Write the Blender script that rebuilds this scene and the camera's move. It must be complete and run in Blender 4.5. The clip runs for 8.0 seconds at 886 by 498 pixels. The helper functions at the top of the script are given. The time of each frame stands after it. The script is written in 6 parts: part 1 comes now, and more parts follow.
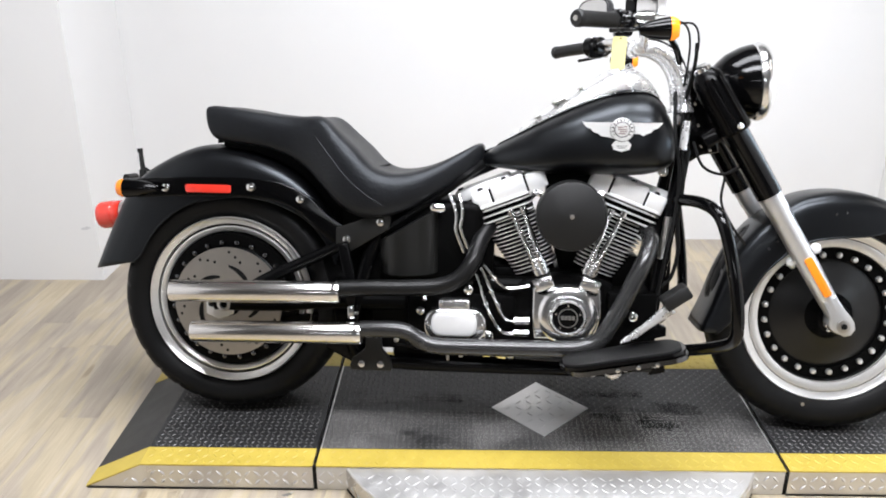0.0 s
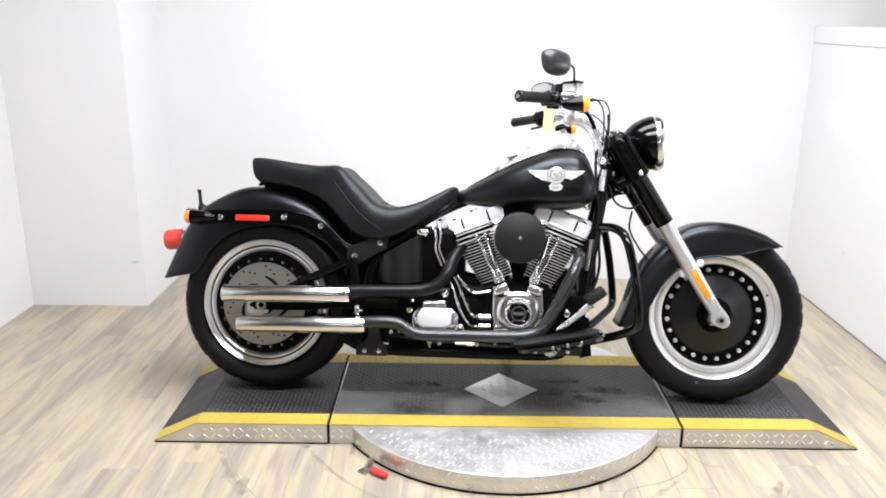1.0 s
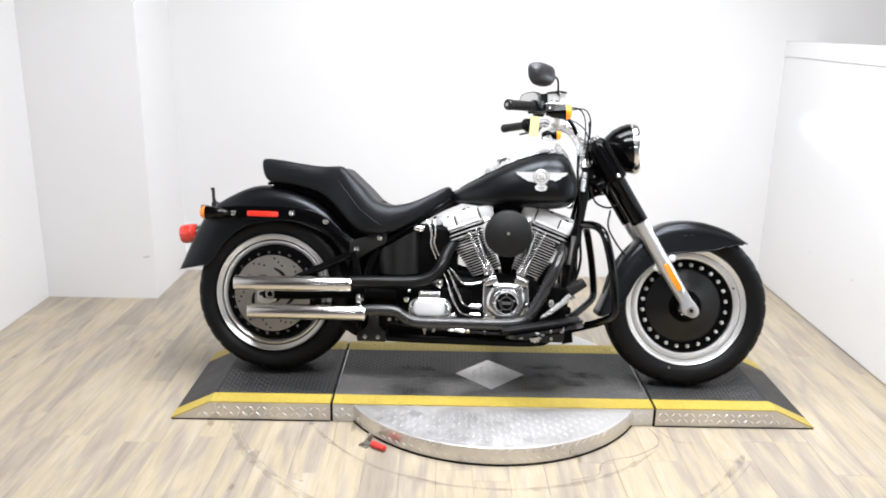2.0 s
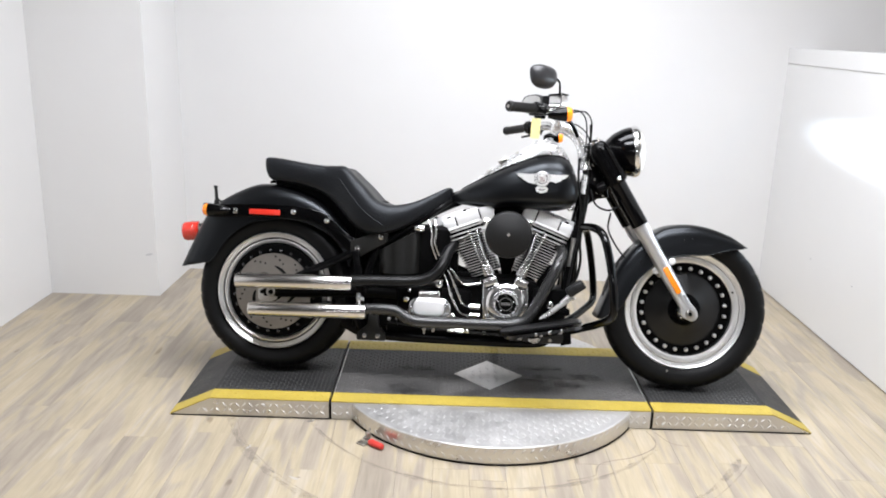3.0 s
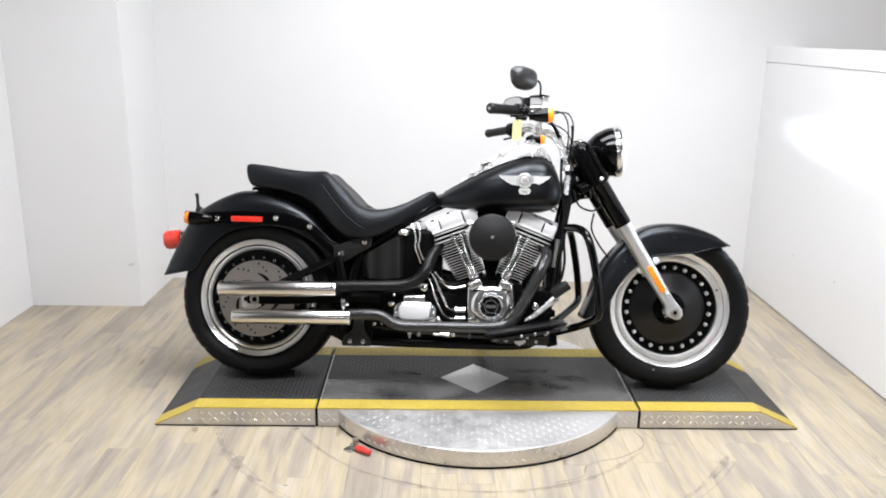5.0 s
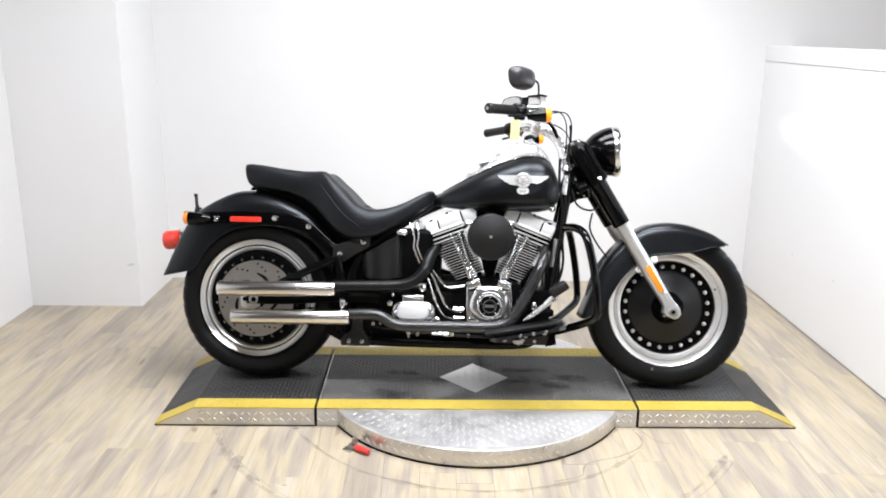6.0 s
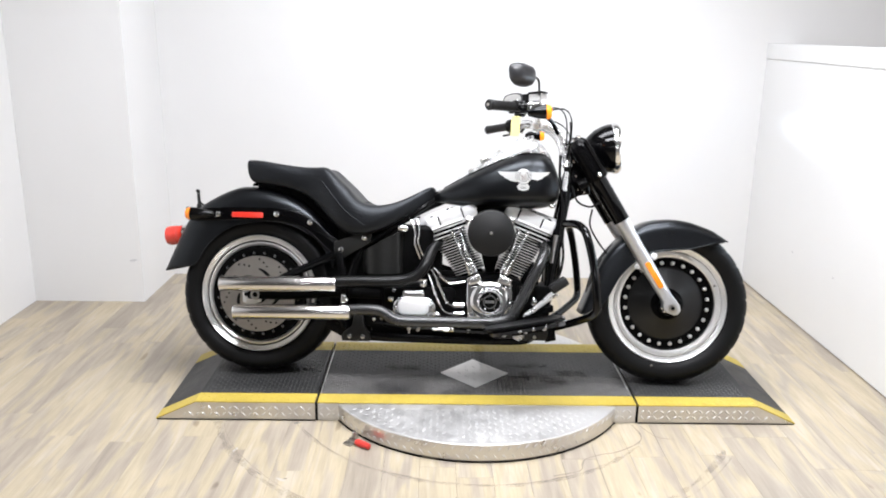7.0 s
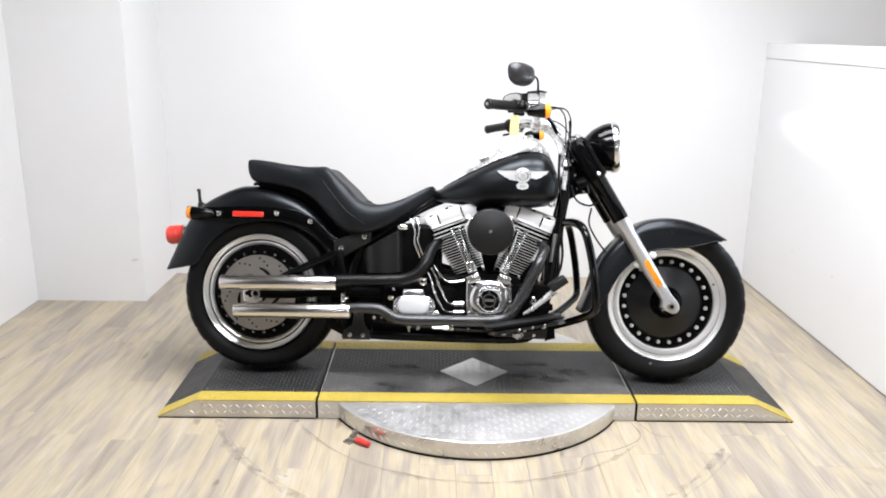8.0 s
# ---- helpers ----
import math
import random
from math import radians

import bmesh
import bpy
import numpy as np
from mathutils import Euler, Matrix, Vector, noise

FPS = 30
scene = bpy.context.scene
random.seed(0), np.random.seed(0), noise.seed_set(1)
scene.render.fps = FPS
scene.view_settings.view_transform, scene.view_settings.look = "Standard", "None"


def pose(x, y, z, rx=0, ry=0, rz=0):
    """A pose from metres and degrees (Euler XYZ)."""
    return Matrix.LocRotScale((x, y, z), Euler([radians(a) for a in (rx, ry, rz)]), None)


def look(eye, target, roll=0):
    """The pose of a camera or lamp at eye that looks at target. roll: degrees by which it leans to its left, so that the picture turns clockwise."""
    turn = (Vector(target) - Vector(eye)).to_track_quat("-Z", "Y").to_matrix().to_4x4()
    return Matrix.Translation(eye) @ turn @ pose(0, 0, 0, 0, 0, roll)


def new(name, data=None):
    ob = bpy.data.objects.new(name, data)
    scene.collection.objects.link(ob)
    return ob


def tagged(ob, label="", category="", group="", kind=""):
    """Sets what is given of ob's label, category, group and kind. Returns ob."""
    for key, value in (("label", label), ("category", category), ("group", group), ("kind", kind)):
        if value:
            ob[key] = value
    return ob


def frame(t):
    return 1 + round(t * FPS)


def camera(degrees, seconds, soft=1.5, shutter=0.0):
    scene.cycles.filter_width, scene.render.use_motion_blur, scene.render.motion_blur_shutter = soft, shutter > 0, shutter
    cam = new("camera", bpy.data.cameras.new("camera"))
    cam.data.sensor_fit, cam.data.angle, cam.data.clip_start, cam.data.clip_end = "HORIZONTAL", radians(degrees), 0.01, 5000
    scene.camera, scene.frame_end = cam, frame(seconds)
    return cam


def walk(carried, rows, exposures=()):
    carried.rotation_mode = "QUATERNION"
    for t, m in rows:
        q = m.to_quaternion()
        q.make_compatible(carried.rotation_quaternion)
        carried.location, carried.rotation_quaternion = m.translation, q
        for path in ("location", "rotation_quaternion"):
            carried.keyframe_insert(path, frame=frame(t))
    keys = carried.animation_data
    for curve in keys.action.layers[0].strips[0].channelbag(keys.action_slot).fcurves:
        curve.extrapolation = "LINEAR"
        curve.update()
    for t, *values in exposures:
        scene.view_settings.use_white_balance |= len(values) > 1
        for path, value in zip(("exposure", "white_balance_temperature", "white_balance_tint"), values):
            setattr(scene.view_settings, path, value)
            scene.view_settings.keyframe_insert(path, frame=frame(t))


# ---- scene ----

# ---- camera and its way ----
cam = camera(57.4, 8.0, soft=1.9)
PATH = [
    (0, (-0.2331, -2.0482, 1.3692), (-0.2769, -0.1537, 0.6240), -0.2),
    (0.1, (-0.2339, -2.1418, 1.3780), (-0.2700, -0.2434, 0.6432), 0.33),
    (0.2, (-0.2347, -2.2397, 1.3867), (-0.2727, -0.3267, 0.6917), 0.44),
    (0.3, (-0.2356, -2.3106, 1.3955), (-0.2798, -0.3887, 0.7262), 0.22),
    (0.4, (-0.2364, -2.3971, 1.4042), (-0.2714, -0.4738, 0.7380), 0.17),
    (0.5, (-0.2372, -2.4707, 1.4130), (-0.2494, -0.5477, 0.7442), 0.3),
    (0.6, (-0.2286, -2.5417, 1.4175), (-0.2561, -0.6089, 0.7792), 0.05),
    (0.7, (-0.2201, -2.6137, 1.4220), (-0.2216, -0.6651, 0.8335), 0.10),
    (0.8, (-0.2115, -2.6854, 1.4264), (-0.2218, -0.7326, 0.8513), -0.22),
    (0.9, (-0.2030, -2.7490, 1.4309), (-0.1900, -0.7936, 0.8637), -0.10),
    (1, (-0.1944, -2.8178, 1.4354), (-0.2128, -0.8612, 0.8704), 0.4),
    (1.1, (-0.1905, -2.8784, 1.4407), (-0.2296, -0.9235, 0.8712), 0.40),
    (1.2, (-0.1867, -2.9279, 1.4460), (-0.2312, -0.9678, 0.8948), 0.62),
    (1.3, (-0.1828, -2.9741, 1.4512), (-0.2257, -1.0110, 0.9106), 0.67),
    (1.4, (-0.1790, -3.0095, 1.4565), (-0.2250, -1.0482, 0.9102), 0.82),
    (1.5, (-0.1751, -3.0367, 1.4618), (-0.2148, -1.0770, 0.9091), 0.8),
    (1.7, (-0.2067, -3.0693, 1.4700), (-0.2056, -1.1096, 0.9182), 0.9),
    (2.8, (-0.1965, -3.0947, 1.4578), (-0.1944, -1.1351, 0.9060), 1.3),
    (3, (-0.1914, -3.1018, 1.4547), (-0.1975, -1.1381, 0.9152), 1.7),
    (3.3, (-0.1810, -3.0970, 1.4529), (-0.1755, -1.1314, 0.9330), 1.3),
    (3.5, (-0.1741, -3.0937, 1.4517), (-0.1608, -1.1269, 0.9264), 1.0),
    (4, (-0.1822, -3.0937, 1.4506), (-0.1588, -1.1259, 0.9294), 1.2),
    (4.2, (-0.1850, -3.0933, 1.4480), (-0.1700, -1.1250, 0.9188), 1.05),
    (4.4, (-0.1890, -3.0929, 1.4457), (-0.1700, -1.1243, 0.9190), 0.95),
    (4.5, (-0.1904, -3.0927, 1.4445), (-0.1680, -1.1239, 0.9274), 0.9),
    (4.7, (-0.1885, -3.0934, 1.4455), (-0.1600, -1.1250, 0.9210), 0.87),
    (6, (-0.1761, -3.0978, 1.4517), (-0.1486, -1.1320, 0.9223), 0.7),
    (6.5, (-0.1782, -3.1090, 1.4435), (-0.1476, -1.1422, 0.9193), 0.9),
    (7, (-0.1690, -3.1151, 1.4466), (-0.1476, -1.1503, 0.9131), 0.8),
    (7.5, (-0.1598, -3.1212, 1.4445), (-0.1425, -1.1564, 0.9121), 0.6),
    (8, (-0.1598, -3.1293, 1.4435), (-0.1435, -1.1636, 0.9111), 0.7),
]
walk(cam, [(t, look(e, g, r)) for t, e, g, r in PATH],
     exposures=[(0.0, 0.0), (0.5, 0.1), (1.5, 0.12), (3.0, -0.15), (4.5, -0.14), (6.0, 0.06), (7.0, 0.05), (8.0, 0.02)])

# ---- light ----
world = bpy.data.worlds.new("world")
scene.world = world
world.use_nodes = True
world.node_tree.nodes["Background"].inputs[0].default_value = (0.9, 0.95, 1.0, 1)
world.node_tree.nodes["Background"].inputs[1].default_value = 0.05


def area(name, eye, target, sx, sy, power, color=(1, 1, 1)):
    d = bpy.data.lights.new(name, "AREA")
    d.shape, d.size, d.size_y, d.energy, d.color = "RECTANGLE", sx, sy, power, color
    o = new(name, d)
    o.matrix_world = look(eye, target)
    return o


WARM = (0.93, 0.945, 1.0)
area("ceiling_lamp_front", (0.1, -1.25, 2.74), (0.1, -1.25, 0), 2.0, 0.60, 126, WARM)
area("ceiling_lamp_rear", (0.1, 0.05, 2.74), (0.1, 0.05, 0), 2.0, 0.60, 74, WARM)
# added fill without a known fixture: brightens the room that the chrome reflects
area("shop_lamp", (0.0, -6.6, 2.74), (0.0, -6.6, 0), 3.6, 0.5, 80, WARM)
# added warm fill, no known fixture: lifts the walls beyond the partition
area("side_lamp", (2.55, -0.6, 2.74), (2.55, -0.6, 0), 0.35, 1.6, 12, (1.0, 0.92, 0.86))
# the motorcycle's headlight is on: a wide, flat beam that meets the partition
beam = bpy.data.lights.new("headlight_beam", "SPOT")
beam.energy, beam.spot_size, beam.spot_blend, beam.color, beam.shadow_soft_size = 560, radians(108), 1.0, (0.66, 0.83, 1.0), 0.03
new("headlight_beam", beam).matrix_world = look((0.625, 0.131, 0.994), (1.70, 0.065, 0.972)) @ Matrix.Diagonal((1, 0.105, 1, 1))



# ---- materials ----
def node(nt, kind, **inputs):
    n = nt.nodes.new(kind)
    for k, v in inputs.items():
        n.inputs[k.replace("_", " ")].default_value = v
    return n


def material(name, color, rough=0.5, metal=0.0, spec=0.5, vary=0.15, scale=30.0, bump=0.0, bump_scale=200.0, rvary=0.1, coat=0.0, stretch=(1, 1, 1), tint=None, sheen=None):
    """A surface with variation in colour and gloss at two scales, and a fine relief."""
    m = bpy.data.materials.new(name)
    m.use_nodes = True
    nt = m.node_tree
    b = nt.nodes["Principled BSDF"]
    b.inputs["Metallic"].default_value = metal
    b.inputs["Specular IOR Level"].default_value = spec
    b.inputs["Coat Weight"].default_value = coat
    # sheen colours the highlights bluish, standing in for a cool light
    if sheen:
        b.inputs["Specular Tint"].default_value = (*sheen, 1)
    b.inputs["Coat Roughness"].default_value = 0.06
    co = nt.nodes.new("ShaderNodeTexCoord")
    mp = node(nt, "ShaderNodeMapping")
    mp.inputs["Scale"].default_value = stretch
    nt.links.new(co.outputs["Object"], mp.inputs["Vector"])
    big = node(nt, "ShaderNodeTexNoise", Scale=scale * 0.12, Detail=3.0)
    fine = node(nt, "ShaderNodeTexNoise", Scale=scale, Detail=5.0)
    for n in (big, fine):
        nt.links.new(mp.outputs[0], n.inputs["Vector"])
    mix = nt.nodes.new("ShaderNodeMix")
    mix.data_type = "RGBA"
    c = Vector(color)
    lo = c * (1 - vary)
    hi = Vector(tint) if tint else c * (1 + vary)
    mix.inputs[6].default_value = (*lo, 1)
    mix.inputs[7].default_value = (*hi, 1)
    add = nt.nodes.new("ShaderNodeMath")
    add.operation = "ADD"
    half = nt.nodes.new("ShaderNodeMath")
    half.operation = "MULTIPLY"
    half.inputs[1].default_value = 0.5
    nt.links.new(big.outputs[0], add.inputs[0])
    nt.links.new(fine.outputs[0], add.inputs[1])
    nt.links.new(add.outputs[0], half.inputs[0])
    nt.links.new(half.outputs[0], mix.inputs[0])
    nt.links.new(mix.outputs[2], b.inputs["Base Color"])
    mr = nt.nodes.new("ShaderNodeMapRange")
    mr.inputs[1].default_value, mr.inputs[2].default_value = 0.3, 0.7
    mr.inputs[3].default_value, mr.inputs[4].default_value = max(0.02, rough * (1 - rvary)), min(1, rough * (1 + rvary))
    nt.links.new(half.outputs[0], mr.inputs[0])
    nt.links.new(mr.outputs[0], b.inputs["Roughness"])
    if bump:
        bn = node(nt, "ShaderNodeTexNoise", Scale=bump_scale, Detail=3.0)
        nt.links.new(mp.outputs[0], bn.inputs["Vector"])
        bp = nt.nodes.new("ShaderNodeBump")
        bp.inputs["Strength"].default_value = bump
        bp.inputs["Distance"].default_value = 0.002
        nt.links.new(bn.outputs[0], bp.inputs["Height"])
        nt.links.new(bp.outputs[0], b.inputs["Normal"])
    return m


DENIM = material("satin_black_paint", (0.0020, 0.0020, 0.0023), 0.30, spec=0.40, sheen=(0.85, 0.92, 1.0), vary=0.2, scale=60, bump=0.03, bump_scale=900)
MIRRORB = material("grey_black_mirror_shell", (0.020, 0.020, 0.022), 0.34, spec=0.6, vary=0.2, scale=50)
GLOSS = material("gloss_black_paint", (0.0015, 0.0015, 0.0017), 0.12, spec=0.25, vary=0.2)
FRAMEB = material("black_frame_paint", (0.0018, 0.0018, 0.002), 0.24, spec=0.11, vary=0.3)
LEATHER = material("black_leather", (0.0036, 0.0037, 0.0045), 0.43, spec=0.31, sheen=(0.88, 0.94, 1.0), vary=0.25, scale=40, bump=0.45, bump_scale=110)
RUBBER = material("tyre_rubber", (0.0036, 0.0036, 0.0038), 0.50, spec=0.15, vary=0.3, scale=40, bump=0.1, bump_scale=300)
GRIPM = material("grip_rubber", (0.008, 0.008, 0.008), 0.45, spec=0.35, vary=0.2, bump=0.2, bump_scale=600)
CHROME = material("chrome", (0.78, 0.78, 0.775), 0.16, 1.0, vary=0.03)
POLISH = material("polished_aluminium", (0.84, 0.84, 0.84), 0.17, 0.97, vary=0.05, scale=50)
# chrome with the tan floor's reflection worked into its colour
MUFFLER = material("floor_tinted_chrome", (0.72, 0.70, 0.68), 0.20, 1.0, vary=0.04, scale=40)
BRUSHED = material("satin_chrome", (0.84, 0.84, 0.84), 0.27, 0.78, vary=0.04, scale=50)
COVER = material("black_side_cover", (0.005, 0.005, 0.0046), 0.36, spec=0.42, vary=0.2)
BRACKET = material("worn_black_bracket", (0.010, 0.010, 0.0095), 0.40, spec=0.30, vary=0.3)
ALU = material("machined_aluminium", (0.75, 0.745, 0.735), 0.33, 0.82, vary=0.08, scale=80)
SATIN = material("silver_powder_coat", (0.76, 0.76, 0.76), 0.36, 0.22, vary=0.06, scale=80, bump=0.04)
FORKM = material("satin_fork_aluminium", (0.60, 0.60, 0.60), 0.32, 0.75, vary=0.08, scale=60)
FINE = material("machined_fin_edge", (0.80, 0.80, 0.79), 0.30, 0.6, vary=0.15, scale=80)
STEEL = material("brushed_steel", (0.50, 0.48, 0.45), 0.3, 1.0, vary=0.12, scale=90)
ROTOR = material("heat_tinted_steel", (0.52, 0.485, 0.44), 0.34, 1.0, vary=0.2, scale=30)
DARKSTEEL = material("dark_steel", (0.12, 0.12, 0.125), 0.22, 1.0, vary=0.25, scale=60)
# same pipe finish twice: lighter base paints in the lower pipe's highlight
PIPE = material("highlit_ceramic_pipe", (0.050, 0.050, 0.050), 0.27, 0.7, vary=0.15, rvary=0.03)
PIPEB = material("black_ceramic_pipe", (0.010, 0.010, 0.010), 0.30, 0.3, spec=0.2, vary=0.15, rvary=0.03)
WRINKLE = material("wrinkle_black", (0.006, 0.006, 0.006), 0.45, spec=0.3, vary=0.25, scale=120, bump=0.5, bump_scale=700)
FINB = material("black_fin", (0.0015, 0.0015, 0.0015), 0.45, spec=0.05, vary=0.2)
RED = material("red_lens", (0.66, 0.016, 0.011), 0.16, vary=0.30, scale=60, tint=(0.80, 0.06, 0.035), coat=0.6)
AMBER = material("amber_lens", (0.90, 0.25, 0.015), 0.2, vary=0.12, coat=0.5)
AMBERLIT = material("lit_amber_lens", (0.90, 0.25, 0.015), 0.2, vary=0.12)
AMBERLIT.node_tree.nodes["Principled BSDF"].inputs["Emission Color"].default_value = (1.0, 0.30, 0.02, 1)
AMBERLIT.node_tree.nodes["Principled BSDF"].inputs["Emission Strength"].default_value = 0.7
WHEELB = material("black_wheel_paint", (0.0030, 0.0030, 0.0031), 0.36, spec=0.34, vary=0.25)
YELLOWTAG = material("yellow_card", (0.86, 0.80, 0.36), 0.6, vary=0.08)
GLASSY = material("headlamp_glass", (0.75, 0.77, 0.8), 0.06, 0.6, vary=0.08)
DARKGLASS = material("dial_face", (0.3, 0.3, 0.3), 0.2, vary=0.1)
GLASSY.node_tree.nodes["Principled BSDF"].inputs["Emission Color"].default_value = (0.9, 0.95, 1.0, 1)
GLASSY.node_tree.nodes["Principled BSDF"].inputs["Emission Strength"].default_value = 1.5
WHITEP = material("white_emblem", (0.75, 0.75, 0.74), 0.35, 0.3, vary=0.06)
BADGERED = material("dull_red_enamel", (0.22, 0.12, 0.11), 0.4)
PLATE = material("tread_plate_aluminium", (0.66, 0.65, 0.64), 0.50, 0.85, vary=0.12, scale=25, bump=0.1, bump_scale=150, rvary=0.3)
# smoother, warmer copy of the plate, coloured for the tan floor it reflects
SIDE = material("floor_reflecting_aluminium", (0.64, 0.62, 0.59), 0.33, 0.97, vary=0.2, scale=25, bump=0.1, bump_scale=150, rvary=0.3)
MAT = material("worn_black_deck", (0.023, 0.023, 0.0235), 0.42, spec=0.25, vary=0.65, scale=14, bump=0.3, bump_scale=220, rvary=0.25)
# lighter than the deck, for wear and for painted glints on the bars
TREADB = material("worn_glint_tread", (0.095, 0.093, 0.091), 0.42, 0.3, vary=0.6, scale=30)
YELLOW = material("yellow_safety_paint", (0.46, 0.335, 0.038), 0.5, vary=0.30, scale=26, bump=0.2, bump_scale=120, tint=(0.60, 0.46, 0.085))
GASKET = material("black_gasket", (0.004, 0.004, 0.004), 0.6, spec=0.15)
REDGRIP = material("red_rubber_grip", (0.6, 0.04, 0.03), 0.45, vary=0.15)
WALL = material("white_wall_paint", (0.735, 0.732, 0.728), 0.6, vary=0.035, scale=5, bump=0.03, bump_scale=120)
PANEL = material("white_panel_paint", (0.735, 0.735, 0.733), 0.4, vary=0.03, scale=6)
# for the unseen walls: dark so that paint and chrome reflect less
DARKWALL = material("dark_reflection_wall", (0.21, 0.208, 0.205), 0.6, vary=0.1, scale=6)
CEIL = material("ceiling_grey", (0.14, 0.14, 0.14), 0.8, vary=0.03)


def plank_material():
    m = bpy.data.materials.new("vinyl_plank")
    m.use_nodes = True
    nt = m.node_tree
    b = nt.nodes["Principled BSDF"]
    co, info = nt.nodes.new("ShaderNodeTexCoord"), nt.nodes.new("ShaderNodeObjectInfo")
    off = nt.nodes.new("ShaderNodeVectorMath")
    off.operation = "MULTIPLY_ADD"
    comb = nt.nodes.new("ShaderNodeCombineXYZ")
    for i in range(3):
        nt.links.new(info.outputs["Random"], comb.inputs[i])
    off.inputs[1].default_value = (37, 91, 53)
    nt.links.new(comb.outputs[0], off.inputs[0])
    nt.links.new(co.outputs["Object"], off.inputs[2])
    def streak(sx, sy, detail, dist=0.6):
        mp = nt.nodes.new("ShaderNodeMapping")
        mp.inputs["Scale"].default_value = (sx, sy, 1)
        n = node(nt, "ShaderNodeTexNoise", Scale=1.0, Detail=detail, Distortion=dist)
        nt.links.new(off.outputs[0], mp.inputs["Vector"])
        nt.links.new(mp.outputs[0], n.inputs["Vector"])
        return n
    broad, fine, grain, knot = streak(12, 1.7, 2.2, 0.9), streak(46, 3.6, 3.0, 0.5), streak(240, 10, 3.0, 0.2), streak(17, 5.5, 1.0, 0.3)
    shift = nt.nodes.new("ShaderNodeMapRange")
    shift.inputs[3].default_value, shift.inputs[4].default_value = -0.028, 0.028
    nt.links.new(info.outputs["Random"], shift.inputs[0])
    tone = nt.nodes.new("ShaderNodeMath")
    tone.operation = "ADD"
    nt.links.new(broad.outputs[0], tone.inputs[0])
    nt.links.new(shift.outputs[0], tone.inputs[1])
    def ramp(src, stops):
        r = nt.nodes.new("ShaderNodeValToRGB")
        e = r.color_ramp.elements
        while len(e) < len(stops):
            e.new(0.5)
        for el, (p, c) in zip(e, stops):
            el.position, el.color = p, (*c, 1)
        nt.links.new(src, r.inputs[0])
        return r
    r1 = ramp(tone.outputs[0], [(0.34, (0.368, 0.318, 0.258)), (0.43, (0.412, 0.356, 0.289)), (0.49, (0.446, 0.386, 0.304)), (0.525, (0.484, 0.411, 0.296)), (0.60, (0.502, 0.427, 0.303)), (0.70, (0.526, 0.462, 0.367))])
    r2 = ramp(fine.outputs[0], [(0.34, (0.89, 0.886, 0.878)), (0.52, (1.0, 1.0, 0.99)), (0.68, (1.04, 1.04, 1.04))])
    r5 = ramp(knot.outputs[0], [(0.74, (1.0, 1.0, 1.0)), (0.79, (0.66, 0.63, 0.60))])
    r3 = ramp(grain.outputs[0], [(0.3, (0.90, 0.90, 0.90)), (0.7, (1.04, 1.04, 1.04))])
    hue = nt.nodes.new("ShaderNodeMapRange")
    hue.inputs[3].default_value, hue.inputs[4].default_value = 0.862, 0.932
    nt.links.new(info.outputs["Random"], hue.inputs[0])
    last = r1.outputs[0]
    for other in (r2.outputs[0], r3.outputs[0], r5.outputs[0]):
        mx = nt.nodes.new("ShaderNodeMix")
        mx.data_type, mx.blend_type = "RGBA", "MULTIPLY"
        mx.inputs[0].default_value = 1.0
        nt.links.new(last, mx.inputs[6])
        nt.links.new(other, mx.inputs[7])
        last = mx.outputs[2]
    geo = nt.nodes.new("ShaderNodeNewGeometry")
    wear = node(nt, "ShaderNodeTexNoise", Scale=2.3, Detail=5.0, Roughness=0.6)
    nt.links.new(geo.outputs["Position"], wear.inputs["Vector"])
    r4 = ramp(wear.outputs[0], [(0.34, (0.93, 0.93, 0.94)), (0.62, (1.03, 1.02, 1.0))])
    mx = nt.nodes.new("ShaderNodeMix")
    mx.data_type, mx.blend_type = "RGBA", "MULTIPLY"
    mx.inputs[0].default_value = 1.0
    nt.links.new(last, mx.inputs[6])
    nt.links.new(r4.outputs[0], mx.inputs[7])
    last = mx.outputs[2]
    sc = nt.nodes.new("ShaderNodeVectorMath")
    sc.operation = "SCALE"
    nt.links.new(last, sc.inputs[0])
    nt.links.new(hue.outputs[0], sc.inputs["Scale"])
    nt.links.new(sc.outputs[0], b.inputs["Base Color"])
    b.inputs["Roughness"].default_value = 0.42
    bp = nt.nodes.new("ShaderNodeBump")
    bp.inputs["Strength"].default_value, bp.inputs["Distance"].default_value = 0.15, 0.001
    nt.links.new(grain.outputs[0], bp.inputs["Height"])
    nt.links.new(bp.outputs[0], b.inputs["Normal"])
    return m


PLANK = plank_material()


# ---- mesh helpers ----
def part(name, bm, mat, parent=None, label="", smooth=35):
    me = bpy.data.meshes.new(name)
    bmesh.ops.recalc_face_normals(bm, faces=bm.faces)
    bm.to_mesh(me)
    bm.free()
    me.materials.append(mat)
    if smooth:
        me.shade_smooth()
        me.set_sharp_from_angle(angle=radians(smooth))
    ob = new(name, me)
    ob.parent = parent
    return tagged(ob, label)


def empty(name, m, label, category, group=""):
    e = new(name)
    e.matrix_world = m
    e.empty_display_size = 0.1
    return tagged(e, label, category, group)


